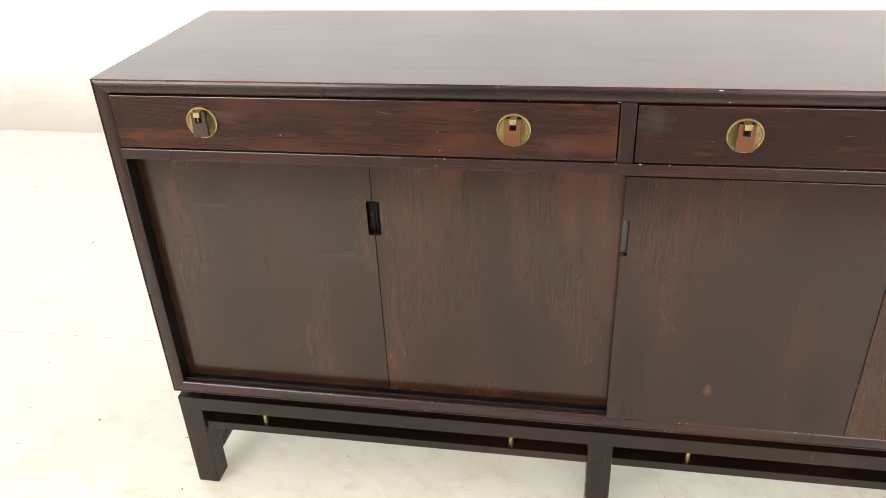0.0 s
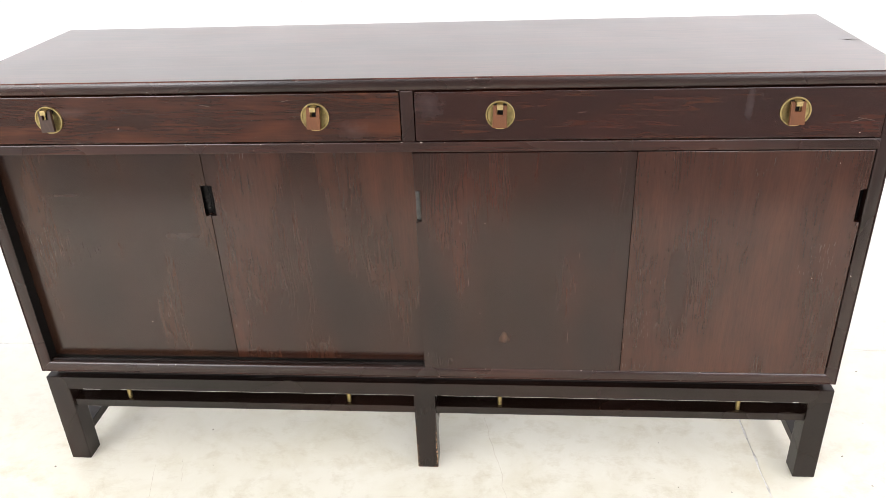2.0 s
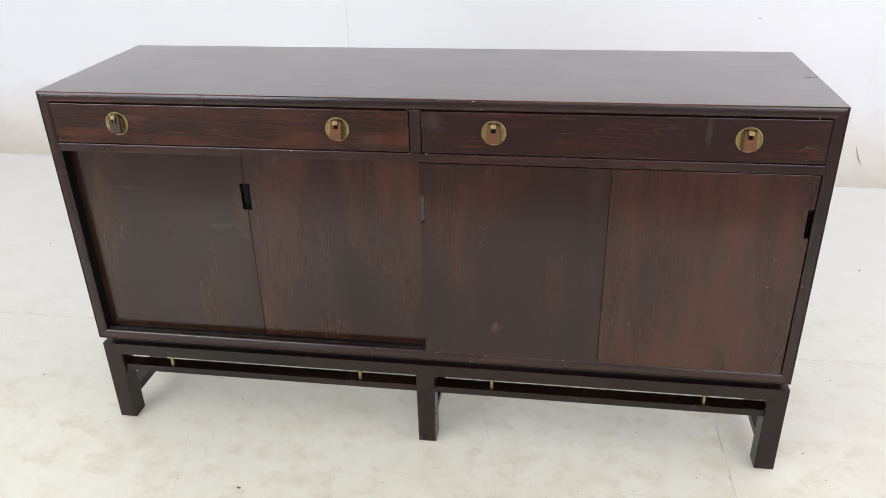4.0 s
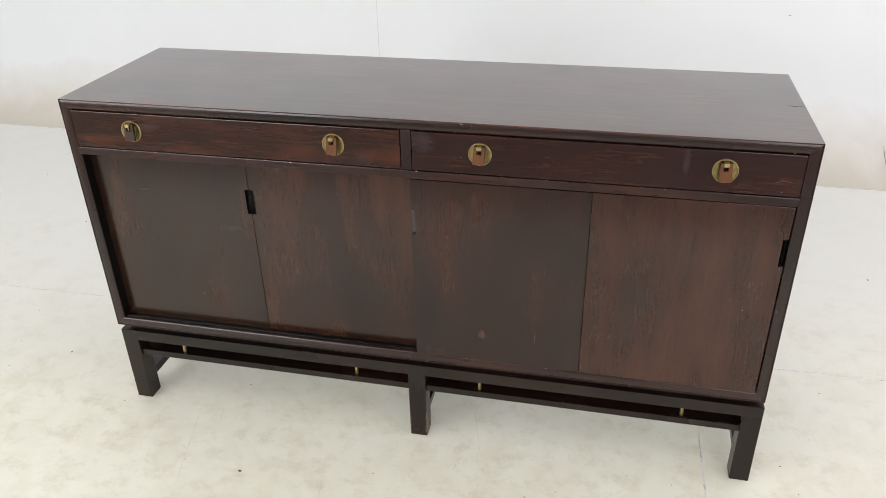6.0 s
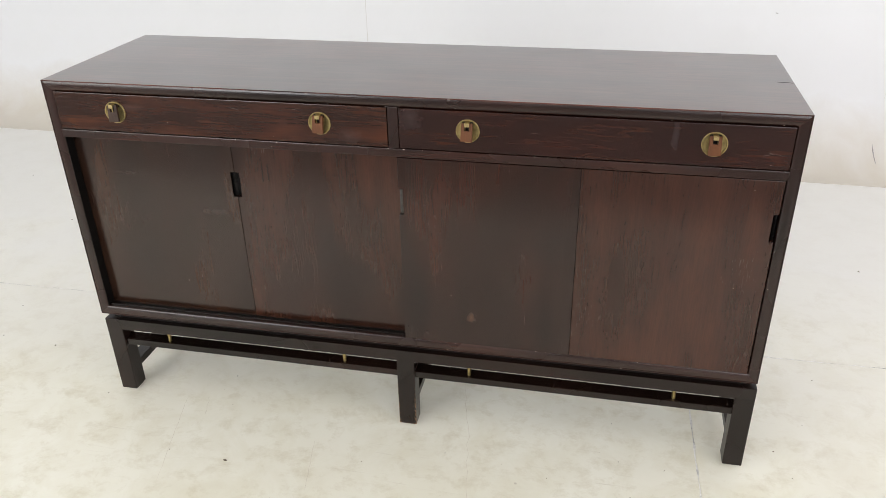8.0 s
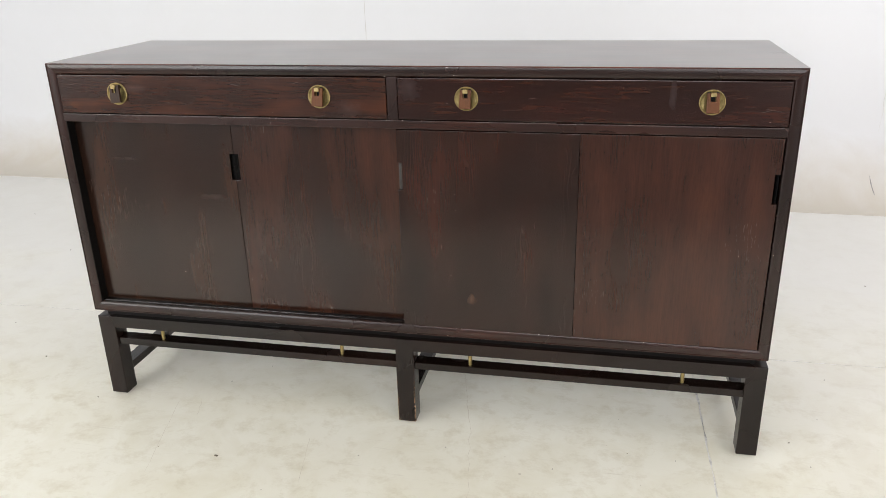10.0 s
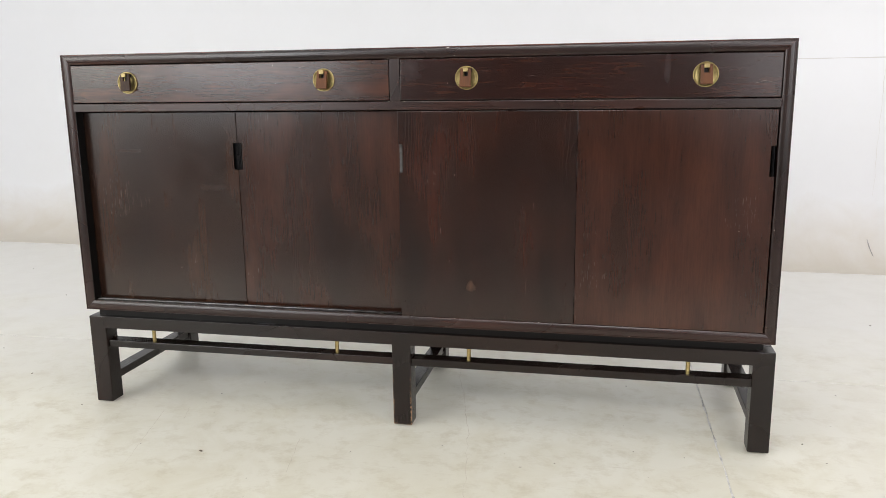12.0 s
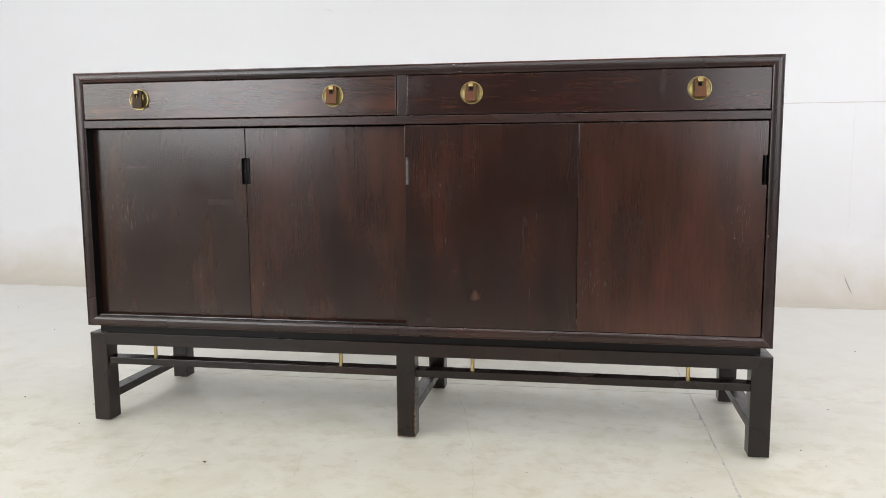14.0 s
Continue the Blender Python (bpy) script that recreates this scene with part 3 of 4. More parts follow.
def build_floor():
    rng = random.Random(4)
    g = 0.0022
    L, R, F, B = ROOM_L - 0.1, ROOM_R + 0.1, ROOM_F - 0.1, ROOM_B + 0.1
    bed = structure(part("floor", box_bm(L, R, F, B, -0.12, -0.0014), joint_fill), "cream white painted concrete floor with sawn joints", "floor")
    cross = (joint_x(joint_y(0.73)), joint_y(0.73))
    # floor past this line is unseen and coloured dark to dim door reflections
    edge = -1.42
    part("bare_floor", box_bm(L, R, F, edge - g, -0.02, -0.0002), added_floor_grey, bed, "unseen dark grey floor area, added to keep the door reflections dark")
    F = edge
    quads = [
        [(L, F), (joint_x(F) - g, F), (cross[0] - g, cross[1] - g), (L, joint_y(L) - g)],
        [(joint_x(F) + g, F), (R, F), (R, joint_y(R) - g), (cross[0] + g, cross[1] - g)],
        [(L, joint_y(L) + g), (cross[0] - g, cross[1] + g), (joint_x(B) - g, B), (L, B)],
        [(cross[0] + g, cross[1] + g), (R, joint_y(R) + g), (R, B), (joint_x(B) + g, B)],
    ]
    for q in quads:
        part("floor_slab", slab_bm(q, rng), floor_paint, bed)
    return bed


build_floor()


def cove_wall_bm(length, height, cove, thick):
    """A wall along x whose foot sweeps into the floor; its face is at y = 0 and looks to -y."""
    prof = [(-cove, 0.0)]
    steps = 14
    for i in range(1, steps + 1):
        a = math.pi / 2 * i / steps
        prof.append((-cove + cove * math.sin(a), cove - cove * math.cos(a)))
    prof += [(0.0, height), (thick, height), (thick, -0.002), (-cove, -0.002)]
    bm = bmesh.new()
    ends = []
    for x in (0.0, length):
        ends.append([bm.verts.new((x, y, z + 0.002)) for y, z in prof])
    n = len(prof)
    for i in range(n):
        bm.faces.new((ends[0][i], ends[0][(i + 1) % n], ends[1][(i + 1) % n], ends[1][i]))
    bm.faces.new(ends[0])
    bm.faces.new(list(reversed(ends[1])))
    return bm


def smooth_by_angle(ob, limit=35):
    me = ob.data
    for p in me.polygons:
        p.use_smooth = True
    bm = bmesh.new()
    bm.from_mesh(me)
    for e in bm.edges:
        e.smooth = len(e.link_faces) == 2 and e.calc_face_angle(0) < radians(limit)
    bm.to_mesh(me)
    bm.free()
    return ob


def add_box(bm, dims):
    x0, x1, y0, y1, z0, z1 = dims
    got = bmesh.ops.create_cube(bm, size=1.0)["verts"]
    for v in got:
        v.co = ((x0 + x1) / 2 + v.co.x * (x1 - x0), (y0 + y1) / 2 + v.co.y * (y1 - y0), (z0 + z1) / 2 + v.co.z * (z1 - z0))


def wall_box(wall, u0, u1, z0, z1, d0, d1):
    """A box in one of the plain walls, from u0 to u1 along it and d0 to d1 into it."""
    if wall == "front":
        return (u0, u1, ROOM_F - d1, ROOM_F - d0, z0, z1)
    if wall == "left":
        return (ROOM_L - d1, ROOM_L - d0, u0, u1, z0, z1)
    return (ROOM_R + d0, ROOM_R + d1, u0, u1, z0, z1)


def build_walls():
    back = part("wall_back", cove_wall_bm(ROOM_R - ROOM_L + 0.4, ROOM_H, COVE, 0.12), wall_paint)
    back.matrix_world = pose(ROOM_L - 0.2, wall_y(ROOM_L - 0.2), 0, 0, 0, -LEAN)
    smooth_by_angle(back)
    structure(back, "white painted studio wall sweeping into the floor", "wall")
    for wall in ("front", "left", "right"):
        bm = bmesh.new()
        lo, hi = (ROOM_L, ROOM_R) if wall == "front" else (ROOM_F, ROOM_B)
        at = lo
        for _, a, b, z0, z1, _ in sorted(w for w in UNSEEN_WINDOWS if w[0] == wall):
            add_box(bm, wall_box(wall, at, a, -0.02, ROOM_H, 0.0, 0.12))
            add_box(bm, wall_box(wall, a, b, -0.02, z0, 0.0, 0.12))
            add_box(bm, wall_box(wall, a, b, z1, ROOM_H, 0.0, 0.12))
            at = b
        add_box(bm, wall_box(wall, at, hi, -0.02, ROOM_H, 0.0, 0.12))
        paint = front_wall_dark if wall == "front" else wall_paint
        words = "plain unseen front wall with window openings, dark grey to suit the door reflections" if wall == "front" else "plain white painted side wall with a window opening"
        structure(part("wall_" + wall, bm, paint), words, "wall")
    # frames for the assumed windows, all out of view
    for k, (wall, a, b, z0, z1, _) in enumerate(UNSEEN_WINDOWS):
        win = thing("window_" + str(k + 1), "large white framed window out of view, assumed as a daylight source", "window", kind="structure")
        for u0, u1, w0, w1 in ((a, a + 0.05, z0, z1), (b - 0.05, b, z0, z1), (a + 0.05, b - 0.05, z0, z0 + 0.05), (a + 0.05, b - 0.05, z1 - 0.05, z1)):
            bm = bmesh.new()
            add_box(bm, wall_box(wall, u0 + 0.001, u1 - 0.001, w0 + 0.001, w1 - 0.001, 0.02, 0.09))
            part("window_frame", bm, housing_mat, win)
    structure(part("ceiling", box_bm(ROOM_L - 0.12, ROOM_R + 0.12, ROOM_F - 0.12, ROOM_B + 0.12, ROOM_H, ROOM_H + 0.1), ceiling_paint), "plain white ceiling", "ceiling")


build_walls()


def strip_bm(points, width, normal, rng, lift):
    """A thin uneven ribbon along points on a plane with that normal."""
    bm = bmesh.new()
    nrm = Vector(normal)
    rows = []
    for i, p in enumerate(points):
        a, b = Vector(points[max(0, i - 1)]), Vector(points[min(len(points) - 1, i + 1)])
        side = (b - a).normalized().cross(nrm)
        w = width * rng.uniform(0.35, 1.0) * (0.3 if i in (0, len(points) - 1) else 1.0)
        rows.append((bm.verts.new(Vector(p) + side * w / 2 + nrm * lift), bm.verts.new(Vector(p) - side * w / 2 + nrm * lift)))
    for (a, b), (c, d) in zip(rows, rows[1:]):
        bm.faces.new((a, b, d, c))
    return bm


def build_wall_marks():
    rng = random.Random(9)

    def on_wall(pts):
        return [(x, wall_y(x), z) for x, z in pts]

    out = (-math.sin(radians(LEAN)), -math.cos(radians(LEAN)), 0)
    pts = on_wall([(-0.745 + rng.uniform(-0.0006, 0.0006), 0.32 + 0.0303 * i) for i in range(21)])
    structure(part("wall_seam", strip_bm(pts, 0.0042, out, rng, 0.002), pale_mark_mat), "fine upright seam in the white wall", "seam")
    pts = on_wall([(0.2 + 0.08 * i, 0.921 + rng.uniform(-0.001, 0.001)) for i in range(42)])
    structure(part("wall_seam", strip_bm(pts, 0.0055, out, rng, 0.002), pale_mark_mat), "fine level seam in the white wall", "seam")
    pts = on_wall([(1.655 + rng.uniform(-0.003, 0.003), 0.3 + 0.03 * i) for i in range(21)])
    structure(part("wall_seam", strip_bm(pts, 0.0022, out, rng, 0.002), faint_mark_mat), "fine upright crease in the white wall", "seam")
    # curved scuff low on the swept foot of the wall
    pts = []
    for i in range(7):
        t = i / 6
        z = 0.045 + 0.068 * t
        x = 1.640 - 0.018 * t + 0.007 * t * t
        pts.append((x, wall_y(x) - COVE + math.sqrt(COVE ** 2 - (COVE - z) ** 2), z))
    structure(part("wall_scuff", strip_bm(pts, 0.006, Vector((0, -0.8, 0.6)).normalized(), rng, 0.004), mark_mat), "short dark curved scuff on the white wall", "scuff")
    pts = on_wall([(1.137, 0.664), (1.143, 0.661), (1.149, 0.662)])
    structure(part("wall_scuff", strip_bm(pts, 0.007, out, rng, 0.002), mark_mat), "tiny grey mark on the white wall", "scuff")
    pts = on_wall([(-0.925, 1.447), (-0.91, 1.442), (-0.895, 1.444), (-0.88, 1.433), (-0.87, 1.429)])
    structure(part("wall_scuff", strip_bm(pts, 0.006, out, rng, 0.002), faint_mark_mat), "faint grey scrape on the white wall", "scuff")


build_wall_marks()


def build_floor_marks():
    rng = random.Random(12)
    pts = [(*p, 0.0) for p in jagged((0.05, 0.48), (0.16, 0.03), 16, 0.004, rng)] + [(*p, 0.0) for p in jagged((0.162, 0.02), (0.26, -0.6), 20, 0.004, rng)]
    structure(part("floor_crack", strip_bm(pts, 0.0011, (0, 0, 1), rng, 0.0008), crack_mat), "hairline crack in the painted floor", "crack")
    for a, b in (((-0.635, 0.0), (-0.555, -0.31)), ((-0.577, 0.016), (-0.553, -0.055)), ((-0.222, -0.1), (-0.185, -0.27))):
        pts = [(*p, 0.0) for p in jagged(a, b, 12, 0.0015, rng)]
        structure(part("floor_crack", strip_bm(pts, 0.0011, (0, 0, 1), rng, 0.0008), crack_mat), "hairline crack in the painted floor", "crack")


build_floor_marks()


def chip_bm(size, rng):
    """A curled crumb of dry paint or leaf."""
    bm = bmesh.new()
    bmesh.ops.create_icosphere(bm, subdivisions=1, radius=size)
    for v in bm.verts:
        v.co.x *= rng.uniform(0.5, 1.7)
        v.co.y *= rng.uniform(0.5, 1.2)
        v.co.z = v.co.z * 0.3 + 0.25 * size * math.sin(v.co.x / size * 2)
    low = min(v.co.z for v in bm.verts)
    for v in bm.verts:
        v.co.z -= low
    return bm


CHIPS = [(-0.42, -0.21, 6), (-0.87, -0.02, 3), (-1.17, 0.16, 4), (-1.37, 0.18, 3), (-0.58, -0.2, 2), (-0.08, -0.15, 3), (0.38, -0.12, 2),
         (0.66, -0.04, 2), (1.08, 0.4, 3), (0.93, 0.08, 3), (1.36, 1.08, 5), (0.12, -0.08, 2), (0.96, -0.01, 3), (-0.93, 0.13, 4), (-0.54, 0.12, 3),
         (-0.46, 0.22, 3), (0.55, -0.03, 2), (0.53, 0.11, 2), (0.54, 0.37, 3), (-1.43, 0.35, 3), (-1.32, 0.06, 3), (-2.16, 1.38, 5), (-1.68, 0.98, 4)]


def build_chips():
    rng = random.Random(21)
    for cx, cy, mm in CHIPS:
        ob = part("debris", chip_bm(mm * 0.0007, rng), chip_mat)
        ob.matrix_world = pose(cx, cy, 0.0, 0, 0, rng.uniform(0, 360))
        tagged(ob, "small dark crumb of debris on the floor", "debris", "crumbs on the floor")


build_chips()


# unseen housings made to hold the added ceiling lamps
def build_fixtures():
    fx, fy, fl, fw, _ = ADDED_FIXTURES[0]
    first = thing("ceiling_light", "white rectangular ceiling light fixture, unseen, added to light the room", "ceiling light", (fx, fy, ROOM_H), "ceiling lights")
    w = 0.03
    bm = box_bm(-fl / 2 - w, fl / 2 + w, -fw / 2 - w, fw / 2 + w, -0.03, -0.002, 0.004)
    part("housing", bm, housing_mat, first)
    for x0, x1, y0, y1 in ((-fl / 2 - w, fl / 2 + w, -fw / 2 - w, -fw / 2), (-fl / 2 - w, fl / 2 + w, fw / 2, fw / 2 + w), (-fl / 2 - w, -fl / 2, -fw / 2, fw / 2), (fl / 2, fl / 2 + w, -fw / 2, fw / 2)):
        part("rim", box_bm(x0, x1, y0, y1, -0.09, -0.031, 0.003), housing_mat, first)
    for fx, fy, *_ in ADDED_FIXTURES[1:]:
        copy_thing(first, pose(fx, fy, ROOM_H))


build_fixtures()

# ---- the sideboard ----
HALF_W, DEPTH, CASE_B, CASE_T = 0.8398, 0.458, 0.2595, 0.900
BOARD = 0.024
CX = 0.002

# front edge of the case boards: distance from the outside, depth
MOULDING = [(0.0, 0.0007), (0.0006, 0.0), (0.0021, 0.0), (0.0027, 0.0013), (0.0042, 0.0009), (0.0065, 0.0004), (0.0095, 0.0001), (0.0130, 0.0001), (0.0162, 0.0004), (0.0190, 0.0010), (0.0212, 0.0017), (0.0230, 0.0026), (0.024, 0.0037)]


def case_board_bm(side):
    """One mitred board of the case, with the moulded front edge."""
    prof = [(0.0, DEPTH)] + MOULDING + [(BOARD, DEPTH)]
    hw, hh, zc = HALF_W, (CASE_T - CASE_B) / 2, (CASE_T + CASE_B) / 2
    bm = bmesh.new()
    a, b = [], []
    for u, y in prof:
        if side in ("top", "bottom"):
            z = zc + (hh - u) * (1 if side == "top" else -1)
            a.append(bm.verts.new((-hw + u, y, z)))
            b.append(bm.verts.new((hw - u, y, z)))
        else:
            x = (hw - u) * (1 if side == "right" else -1)
            a.append(bm.verts.new((x, y, zc - hh + u)))
            b.append(bm.verts.new((x, y, zc + hh - u)))
    n = len(prof)
    for i in range(n):
        bm.faces.new((a[i], a[(i + 1) % n], b[(i + 1) % n], b[i]))
    bm.faces.new(a)
    bm.faces.new(list(reversed(b)))
    return bm


def door_outline(x0, x1, z0, z1, notch="", n_d=0.0115, n0=0.622, n1=0.687):
    pts = [(x0, z0), (x1, z0)]
    if "r" in notch:
        pts += [(x1, n0), (x1 - n_d, n0), (x1 - n_d, n1), (x1, n1)]
    pts += [(x1, z1), (x0, z1)]
    if "l" in notch:
        pts += [(x0, n1), (x0 + n_d, n1), (x0 + n_d, n0), (x0, n0)]
    return pts


def cup_bm(x, y, way, z0=0.6225, z1=0.6865, r=0.0114):
    """A quarter-round scoop behind the notch in a door's edge."""
    bm = bmesh.new()
    n = 8
    ring = []
    for k in range(n + 1):
        a = math.pi / 2 * k / n
        ring.append((x + way * r * math.cos(a), y + 0.001 + r * math.sin(a)))
    for k in range(n, -1, -1):
        a = math.pi / 2 * k / n
        ring.append((x + way * (r + 0.002) * math.cos(a), y + 0.001 + (r + 0.002) * math.sin(a)))
    lo = [bm.verts.new((px, py, z0)) for px, py in ring]
    hi = [bm.verts.new((px, py, z1)) for px, py in ring]
    for k in range(len(ring)):
        m = (k + 1) % len(ring)
        bm.faces.new((lo[k], lo[m], hi[m], hi[k]))
    bm.faces.new(lo)
    bm.faces.new(list(reversed(hi)))
    return bm


def tab_bm():
    """The hanging wooden tab, with a square hole for the hook; hangs from its top, front to -y."""
    w, h, t = 0.0119, 0.0388, 0.0068
    hw, h0, h1 = 0.0052, -0.0160, -0.0012
    xs, zs = [-w, -hw, hw, w], [-h, h0, h1, 0.0005]
    bm = bmesh.new()
    grid = {}
    for k, y in enumerate((-t, 0.0)):
        for i, x in enumerate(xs):
            for j, z in enumerate(zs):
                flare = 1.06 if j == 0 else 1.0
                grid[i, j, k] = bm.verts.new((x * flare, y, z))
    for i in range(3):
        for j in range(3):
            if (i, j) == (1, 1):
                continue
            for k in (0, 1):
                bm.faces.new((grid[i, j, k], grid[i + 1, j, k], grid[i + 1, j + 1, k], grid[i, j + 1, k]))
    rim = [(0, 0), (1, 0), (2, 0), (3, 0), (3, 1), (3, 2), (3, 3), (2, 3), (1, 3), (0, 3), (0, 2), (0, 1)]
    hole = [(1, 1), (2, 1), (2, 2), (1, 2)]
    for loop in (rim, hole):
        for p, q in zip(loop, loop[1:] + loop[:1]):
            bm.faces.new((grid[(*p, 0)], grid[(*q, 0)], grid[(*q, 1)], grid[(*p, 1)]))
    bmesh.ops.recalc_face_normals(bm, faces=bm.faces)
    sharp = [e for e in bm.edges if len(e.link_faces) == 2 and e.calc_face_angle(0) > 1.0]
    bmesh.ops.bevel(bm, geom=sharp, offset=0.0007, segments=2, profile=0.6, affect="EDGES")
    return bm


def pull_disc_bm(r=0.0256, t=0.0034):
    """A round brass plate with a softened rim and a shallow dish, its face to -y."""
    bm = bmesh.new()
    rings = [(r, 0.001), (r, -t + 0.0006), (r - 0.0007, -t), (r - 0.0018, -t), (r - 0.0026, -t + 0.0005), (r - 0.0034, -0.0012), (r - 0.0050, -0.0006), (0.004, -0.0005)]
    seg = 56
    loops = []
    for rr, y in rings:
        loops.append([bm.verts.new((rr * math.cos(2 * math.pi * i / seg), y, rr * math.sin(2 * math.pi * i / seg))) for i in range(seg)])
    for a, b in zip(loops, loops[1:]):
        for i in range(seg):
            bm.faces.new((a[i], a[(i + 1) % seg], b[(i + 1) % seg], b[i]))
    bm.faces.new(loops[-1])
    bm.faces.new(list(reversed(loops[0])))
    return bm


def hook_bm():
    """The square brass hook: out from the plate and down over the tab."""
    outline = [(0.001, 0.0216), (-0.0160, 0.0216), (-0.0160, 0.0132), (-0.0130, 0.0132), (-0.0130, 0.0172), (0.001, 0.0172)]
    hw = 0.0052
    bm = bmesh.new()
    a = [bm.verts.new((-hw, y, z)) for y, z in outline]
    b = [bm.verts.new((hw, y, z)) for y, z in outline]
    n = len(outline)
    bm.faces.new(a)
    bm.faces.new(list(reversed(b)))
    for i in range(n):
        bm.faces.new((a[i], b[i], b[(i + 1) % n], a[(i + 1) % n]))
    bmesh.ops.recalc_face_normals(bm, faces=bm.faces)
    bmesh.ops.bevel(bm, geom=list(bm.edges), offset=0.0006, segments=2, profile=0.6, affect="EDGES")
    return bm


def add_pull(drawer, x, z, y, tilt, twist, tab):
    m = pose(x, y, z)
    ob = part("pull_plate", pull_disc_bm(), brass, drawer, "round aged brass plate")
    ob.matrix_local = m
    smooth_by_angle(ob, 30)
    ob = part("pull_hook", hook_bm(), brass_hook, drawer, "square brass hook")
    ob.matrix_local = m
    # raised black pads put in the shade behind the hook and tab hole
    ob = part("pull_slot", box_bm(-0.0118, 0.0118, -0.0031, 0.0, 0.0125, 0.0205, 0.0006), recess_mat, drawer, "black pad behind the hook, standing in for its shade")
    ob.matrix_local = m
    ob = part("pull_slot", box_bm(-0.0048, 0.0048, -0.0026, 0.0, 0.0005, 0.0122, 0.0006), recess_mat, drawer, "black pad behind the hook, standing in for its shade")
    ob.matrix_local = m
    ob = part("pull_tab", tab_bm(), tab, drawer, "hanging wooden tab with a square hole")
    ob.matrix_local = m @ pose(0, -0.0046, 0.0186, tilt, 0, 0) @ pose(0, 0, 0, 0, twist, 0)


def leg_bm(x, y, w=0.046, z0=0.005, z1=0.2395):
    bm = box_bm(x - w / 2, x + w / 2, y, y + w, z0, z1)
    bmesh.ops.bevel(bm, geom=list(bm.edges), offset=0.0022, segments=2, profile=0.6, affect="EDGES")
    return bm


def fleck_bm(rng):
    """A small irregular chip scar, lying in the x-z plane, one unit across."""
    bm = bmesh.new()
    n = 7
    ring = [(rng.uniform(0.55, 1.0) * math.cos(2 * math.pi * i / n), rng.uniform(0.4, 0.8) * math.sin(2 * math.pi * i / n)) for i in range(n)]
    front = [bm.verts.new((x * 0.5, -0.5, z * 0.5)) for x, z in ring]
    back = [bm.verts.new((x * 0.5, 0.5, z * 0.5)) for x, z in ring]
    bm.faces.new(front)
    bm.faces.new(list(reversed(back)))
    for i in range(n):
        bm.faces.new((front[i], back[i], back[(i + 1) % n], front[(i + 1) % n]))
    return bm


def front_y(x, z):
    """Depth of the sideboard's front at a place."""
    if z > 0.8965 or z < 0.263:
        return 0.0006
    if z > 0.8765 or z < 0.2835:
        return 0.0016
    if z > 0.784:
        return 0.0
    if z > 0.7625:
        return -0.0012
    return 0.0012 if x > 0.008 else 0.030


# x, z and length in millimetres of the pale nicks
NICKS = [(-0.465, 0.880, 4), (-0.286, 0.866, 2), (-0.28, 0.826, 2), (-0.277, 0.795, 2), (-0.27, 0.7815, 5), (-0.284, 0.770, 2), (-0.533, 0.813, 3),
         (-0.551, 0.865, 2), (-0.346, 0.894, 3), (-0.215, 0.895, 3), (-0.015, 0.892, 5), (0.126, 0.8975, 13), (0.14, 0.880, 6), (0.125, 0.821, 2),
         (0.025, 0.7825, 7), (-0.01, 0.7825, 5), (0.31, 0.783, 7), (0.636, 0.814, 2), (0.779, 0.793, 3), (0.758, 0.737, 2), (0.138, 0.619, 2),
         (0.139, 0.58, 2), (0.125, 0.42, 2), (0.135, 0.385, 2), (0.764, 0.2605, 9), (0.558, 0.2605, 6), (0.733, 0.275, 7), (-0.57, 0.28, 4),
         (-0.532, 0.2815, 3), (-0.618, 0.2605, 4), (-0.492, 0.28, 3), (-0.575, 0.373, 3), (-0.583, 0.675, 2)]
# x, z, run in x and in z of the fine pale scratches
SCRATCHES = [(-0.374, 0.857, 0.024, -0.005), (-0.224, 0.859, 0.016, 0.004), (-0.19, 0.879, 0.006, 0.008), (-0.184, 0.887, 0.002, -0.008), (-0.176, 0.882, 0.01, 0.002),
             (0.300, 0.834, 0.016, 0.001), (0.103, 0.503, 0.001, -0.02), (0.301, 0.385, -0.001, -0.035), (0.316, 0.56, 0.001, -0.016), (0.77, 0.82, 0.03, -0.006), (0.76, 0.812, 0.026, 0.007)]


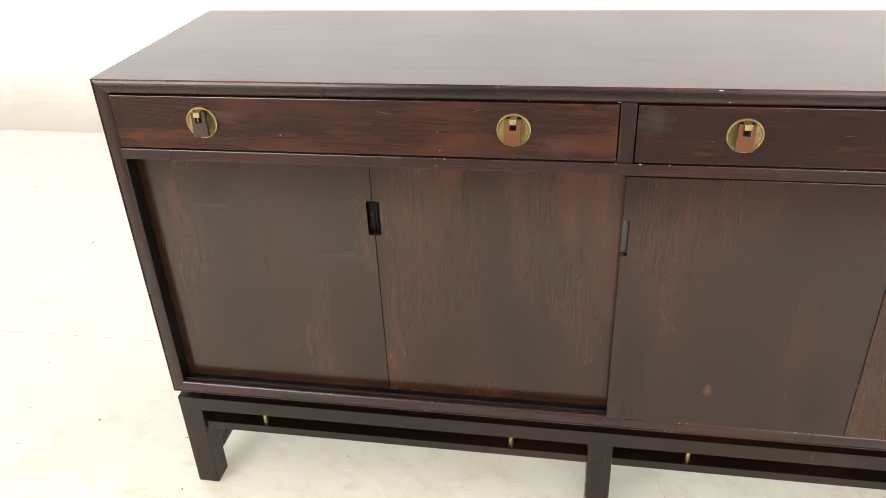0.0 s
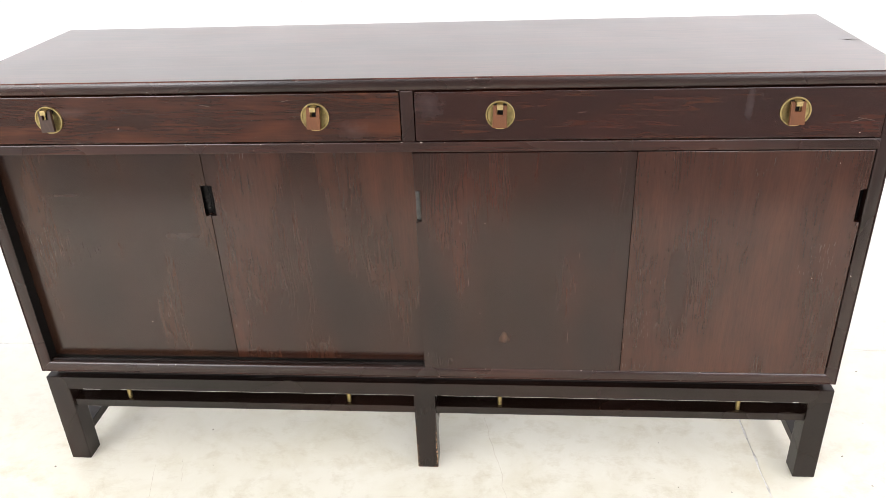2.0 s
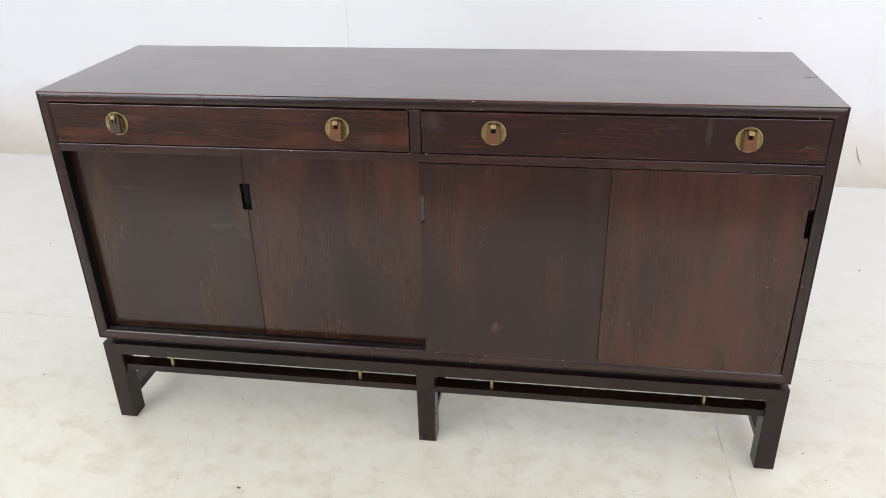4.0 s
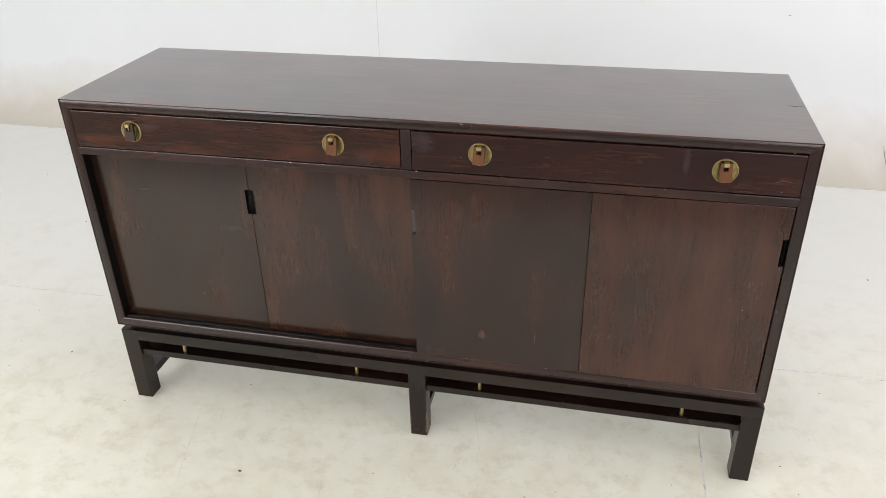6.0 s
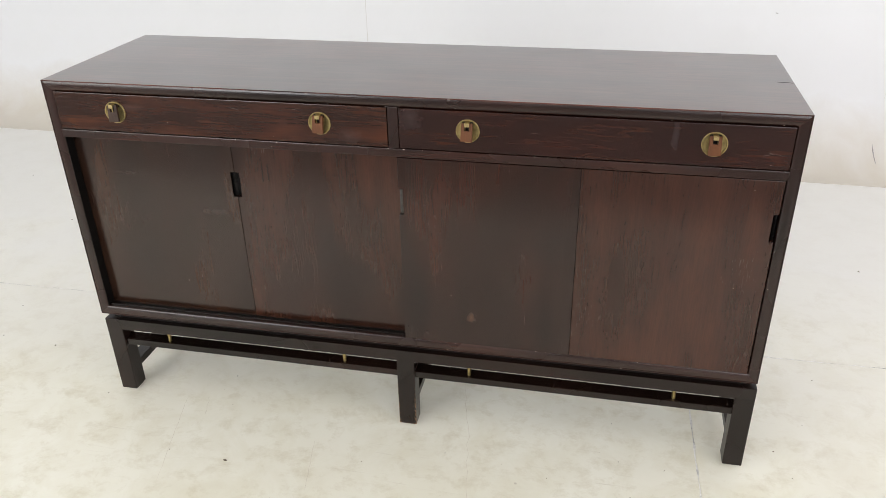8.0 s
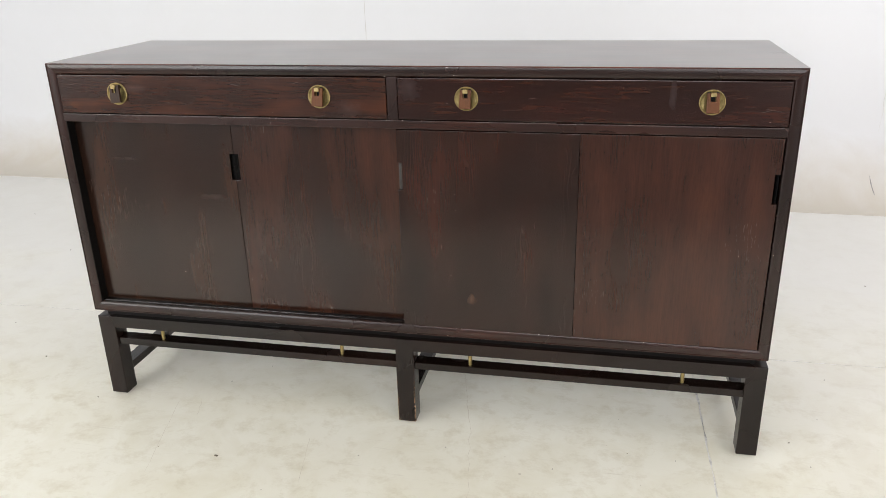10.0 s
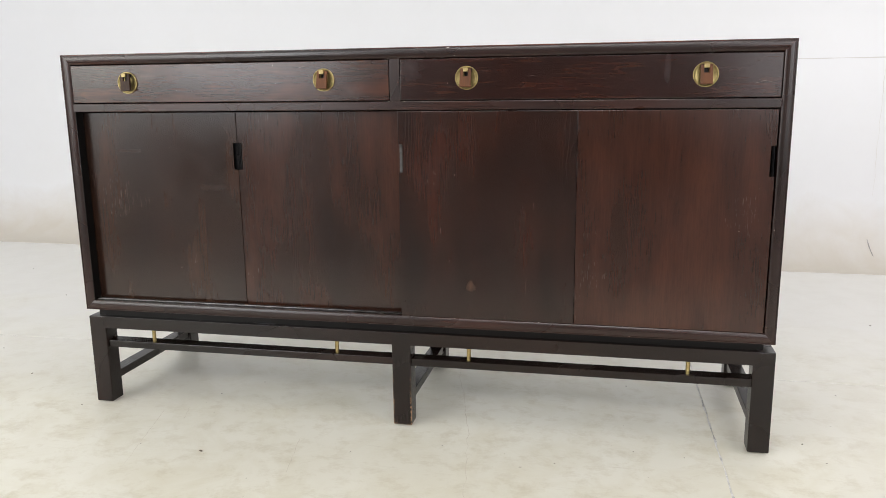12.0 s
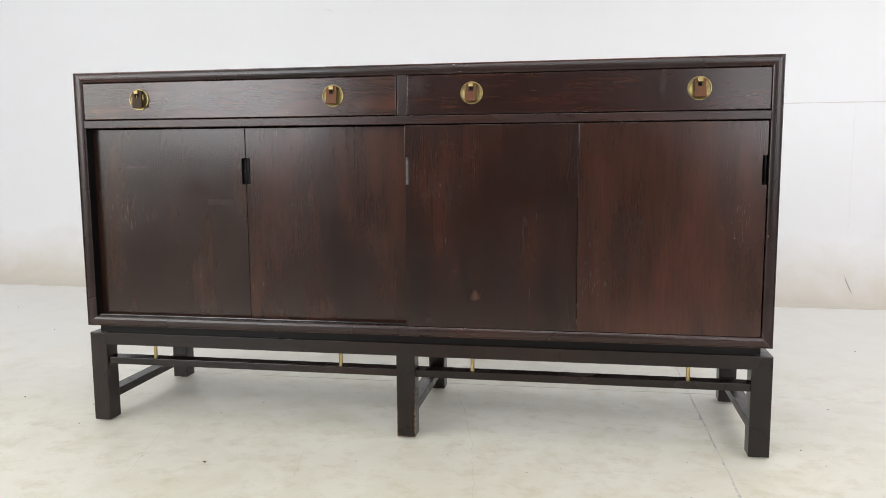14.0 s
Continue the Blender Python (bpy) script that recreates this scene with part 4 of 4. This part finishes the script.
def add_wear(sb):
    rng = random.Random(31)
    shapes = []
    for _ in range(4):
        bm = fleck_bm(rng)
        me = bpy.data.meshes.new("nick")
        bm.to_mesh(me)
        bm.free()
        me.materials.append(nick_mat)
        shapes.append(me)
    for x, z, mm in NICKS:
        ob = new("nick", rng.choice(shapes))
        ob.parent = sb
        tall = 0.8 if mm < 4 else 0.35
        ob.matrix_local = pose(x, front_y(x, z), z, 0, rng.uniform(-15, 15), 0) @ Matrix.Diagonal((mm * 0.0007, 0.0009, mm * 0.00065 * tall, 1))
    # small knocks along the arrises of rail, top and bottom board
    for z, tries in ((0.7822, 20), (0.8768, 12), (0.8992, 14), (0.2832, 10), (0.2606, 14)):
        for _ in range(tries):
            x, mm = rng.uniform(-0.8, 0.8), rng.choice((1.2, 1.5, 2.0, 3.0, 4.5))
            ob = new("nick", rng.choice(shapes))
            ob.parent = sb
            ob.matrix_local = pose(x, front_y(x, z), z, 0, rng.uniform(-8, 8), 0) @ Matrix.Diagonal((mm * 0.0009, 0.0009, 0.0007, 1))
    for x, z, dx, dz in SCRATCHES:
        y = front_y(x, z) - 0.0003
        pts = [(x + dx * k / 5 + rng.uniform(-0.0006, 0.0006), y, z + dz * k / 5 + rng.uniform(-0.0004, 0.0004)) for k in range(6)]
        part("scratch", strip_bm(pts, 0.0011, (0, -1, 0), rng, 0.0), scratch_mat, sb)
    part("scratch", strip_bm([(0.802, 0.222, CASE_T), (0.815, 0.217, CASE_T), (0.826, 0.220, CASE_T), (0.839, 0.214, CASE_T)], 0.006, (0, 0, 1), rng, 0.0004), gouge_mat, sb, "dark gouge in the top")


def build_sideboard():
    sb = thing("sideboard", "dark walnut sideboard with two drawers, sliding doors and a legged base", "sideboard")
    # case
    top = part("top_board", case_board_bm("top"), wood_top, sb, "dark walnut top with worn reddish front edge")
    # upper face keeps the paler walnut, other faces take the darker frame colour
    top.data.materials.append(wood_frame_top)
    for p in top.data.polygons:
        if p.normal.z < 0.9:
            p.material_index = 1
    part("bottom_board", case_board_bm("bottom"), wood_frame_x, sb)
    part("side_board", case_board_bm("left"), wood_frame_z, sb)
    part("side_board", case_board_bm("right"), wood_frame_z, sb)
    xi, zb, zt = HALF_W - BOARD, CASE_B + BOARD, CASE_T - BOARD
    part("back_panel", box_bm(-xi, xi, DEPTH - 0.014, DEPTH - 0.004, zb, zt), wood_inside, sb)
    part("drawer_rail", box_bm(-xi - 0.0005, xi + 0.0005, -0.0012, 0.06, 0.7635, 0.7825, 0.0015), wood_frame_x, sb)
    part("drawer_divider", box_bm(CX - 0.0105, CX + 0.0125, 0.0006, 0.06, 0.7828, zt, 0.0012), wood_frame_z, sb)
    part("dust_board", box_bm(-xi, xi, 0.062, DEPTH - 0.016, 0.766, 0.778), wood_inside, sb)
    part("middle_partition", box_bm(CX - 0.009, CX + 0.009, 0.09, DEPTH - 0.016, zb, 0.762), wood_inside, sb)
    part("door_track", box_bm(-xi, 0.012, 0.0105, 0.0155, zb - 0.0005, zb + 0.0045, 0.0012), bead_mat, sb, "glossy near-black track bead")
    # black plate added so the gap behind the bead reads dark
    part("door_channel", box_bm(-xi + 0.0013, 0.012, 0.0157, 0.0297, zb - 0.0005, zb + 0.0008), recess_mat, sb, "black door channel strip")
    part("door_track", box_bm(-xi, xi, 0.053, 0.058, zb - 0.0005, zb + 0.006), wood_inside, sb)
    part("door_channel", box_bm(-HALF_W + BOARD + 0.0001, -HALF_W + BOARD + 0.0012, 0.0035, 0.0295, CASE_B + BOARD, 0.7634), recess_mat, sb, "black door channel strip")
    # drawers
    for x0, x1, pulls in ((-xi + 0.0018, CX - 0.0125, ((-0.661, -10, -4), (-0.163, -8, 2))), (CX + 0.0145, xi - 0.0018, ((0.167, -9, 2), (0.666, -7, -1)))):
        dr = part("drawer", box_bm(x0, x1, 0.0, 0.021, 0.7850, zt - 0.0022, 0.0012), wood_drawer if x0 < -0.5 else wood_drawer_dark, sb, "reddish brown figured drawer front" if x0 < -0.5 else "dark red brown drawer front")
        part("drawer_box", box_bm(x0 + 0.012, x1 - 0.012, 0.022, DEPTH - 0.04, 0.79, 0.855), wood_inside, dr)
        for px, tilt, twist in pulls:
            add_pull(dr, px, 0.8318, 0.0, tilt, twist, wood_tab_dark if px < -0.5 else wood_tab)
    # sliding doors: one pair on the rear track, one on the front track
    for x0, x1, y, notch, mat, lab in (
        (-xi + 0.001, -0.4022, 0.030, "r", wood_door_left, "darkest brown veneered sliding door"),
        (-0.4010, 0.030, 0.030, "l", wood_door, "dark brown veneered sliding door"),
        (0.0075, 0.4083, 0.0012, "l", wood_door_spot, "dark brown veneered door with a pale worn spot"),
        (0.4095, xi - 0.003, 0.0012, "r", wood_door_red, "redder brown veneered sliding door"),
    ):
        door = part("door", plate_bm(door_outline(x0, x1, 0.2835 + (0.001 if y < 0.01 else 0.0), 0.7605, notch), y, y + 0.019, 0.0009), mat, sb, lab)
        edge = x1 if notch == "r" else x0
        part("pull_cup", cup_bm(edge, y, -1 if notch == "r" else 1), cup_pale if mat is wood_door_spot else cup_mat, door, "grey metal scooped finger pull, paled for the light it catches" if mat is wood_door_spot else "black scooped finger pull")
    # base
    # plinth coloured near-black so the gap over the apron reads dark
    part("plinth", box_bm(-HALF_W + 0.021, HALF_W - 0.021, 0.022, DEPTH - 0.02, 0.2392, CASE_B + 0.001), recess_mat, sb, "recessed black plinth")
    xs = [CX - 0.819, CX, CX + 0.819]
    for x in xs:
        for y in (0.006, 0.412):
            leg = part("leg", leg_bm(x, y), wood_leg_chipped if x == CX and y < 0.1 else wood_leg, sb, "dark square leg, chipped at the foot" if x == CX and y < 0.1 else "")
            part("glide", rod_bm(x, y + 0.023, 0.0, 0.0052, 0.011, 16), glide_mat, leg)
    for x0, x1 in zip(xs, xs[1:]):
        part("apron", box_bm(x0 + 0.0196, x1 - 0.0196, 0.0058, 0.05, 0.2085, 0.2393, 0.0004), wood_base, sb)
        part("apron", box_bm(x0 + 0.0228, x1 - 0.0228, 0.4140, 0.4575, 0.2085, 0.2393, 0.0012), wood_base, sb)
        part("stretcher", box_bm(x0 + 0.0225, x1 - 0.0225, 0.0125, 0.0495, 0.1555, 0.1735, 0.0012), wood_base, sb)
    for x in xs:
        part("apron", box_bm(x - 0.0228, x + 0.0228, 0.0522, 0.4118, 0.2085, 0.2390, 0.0012), wood_base, sb)
        part("side_stretcher", box_bm(x - 0.018, x + 0.018, 0.0515, 0.4125, 0.0555, 0.0765, 0.0012), wood_base, sb)
    for x in (-0.668, -0.167, 0.1635, 0.664):
        part("brass_post", rod_bm(x, 0.026, 0.1733, 0.2087, 0.0048), brass_bright, sb, "short round brass post", smooth=False)
    add_wear(sb)
    return sb


build_sideboard()
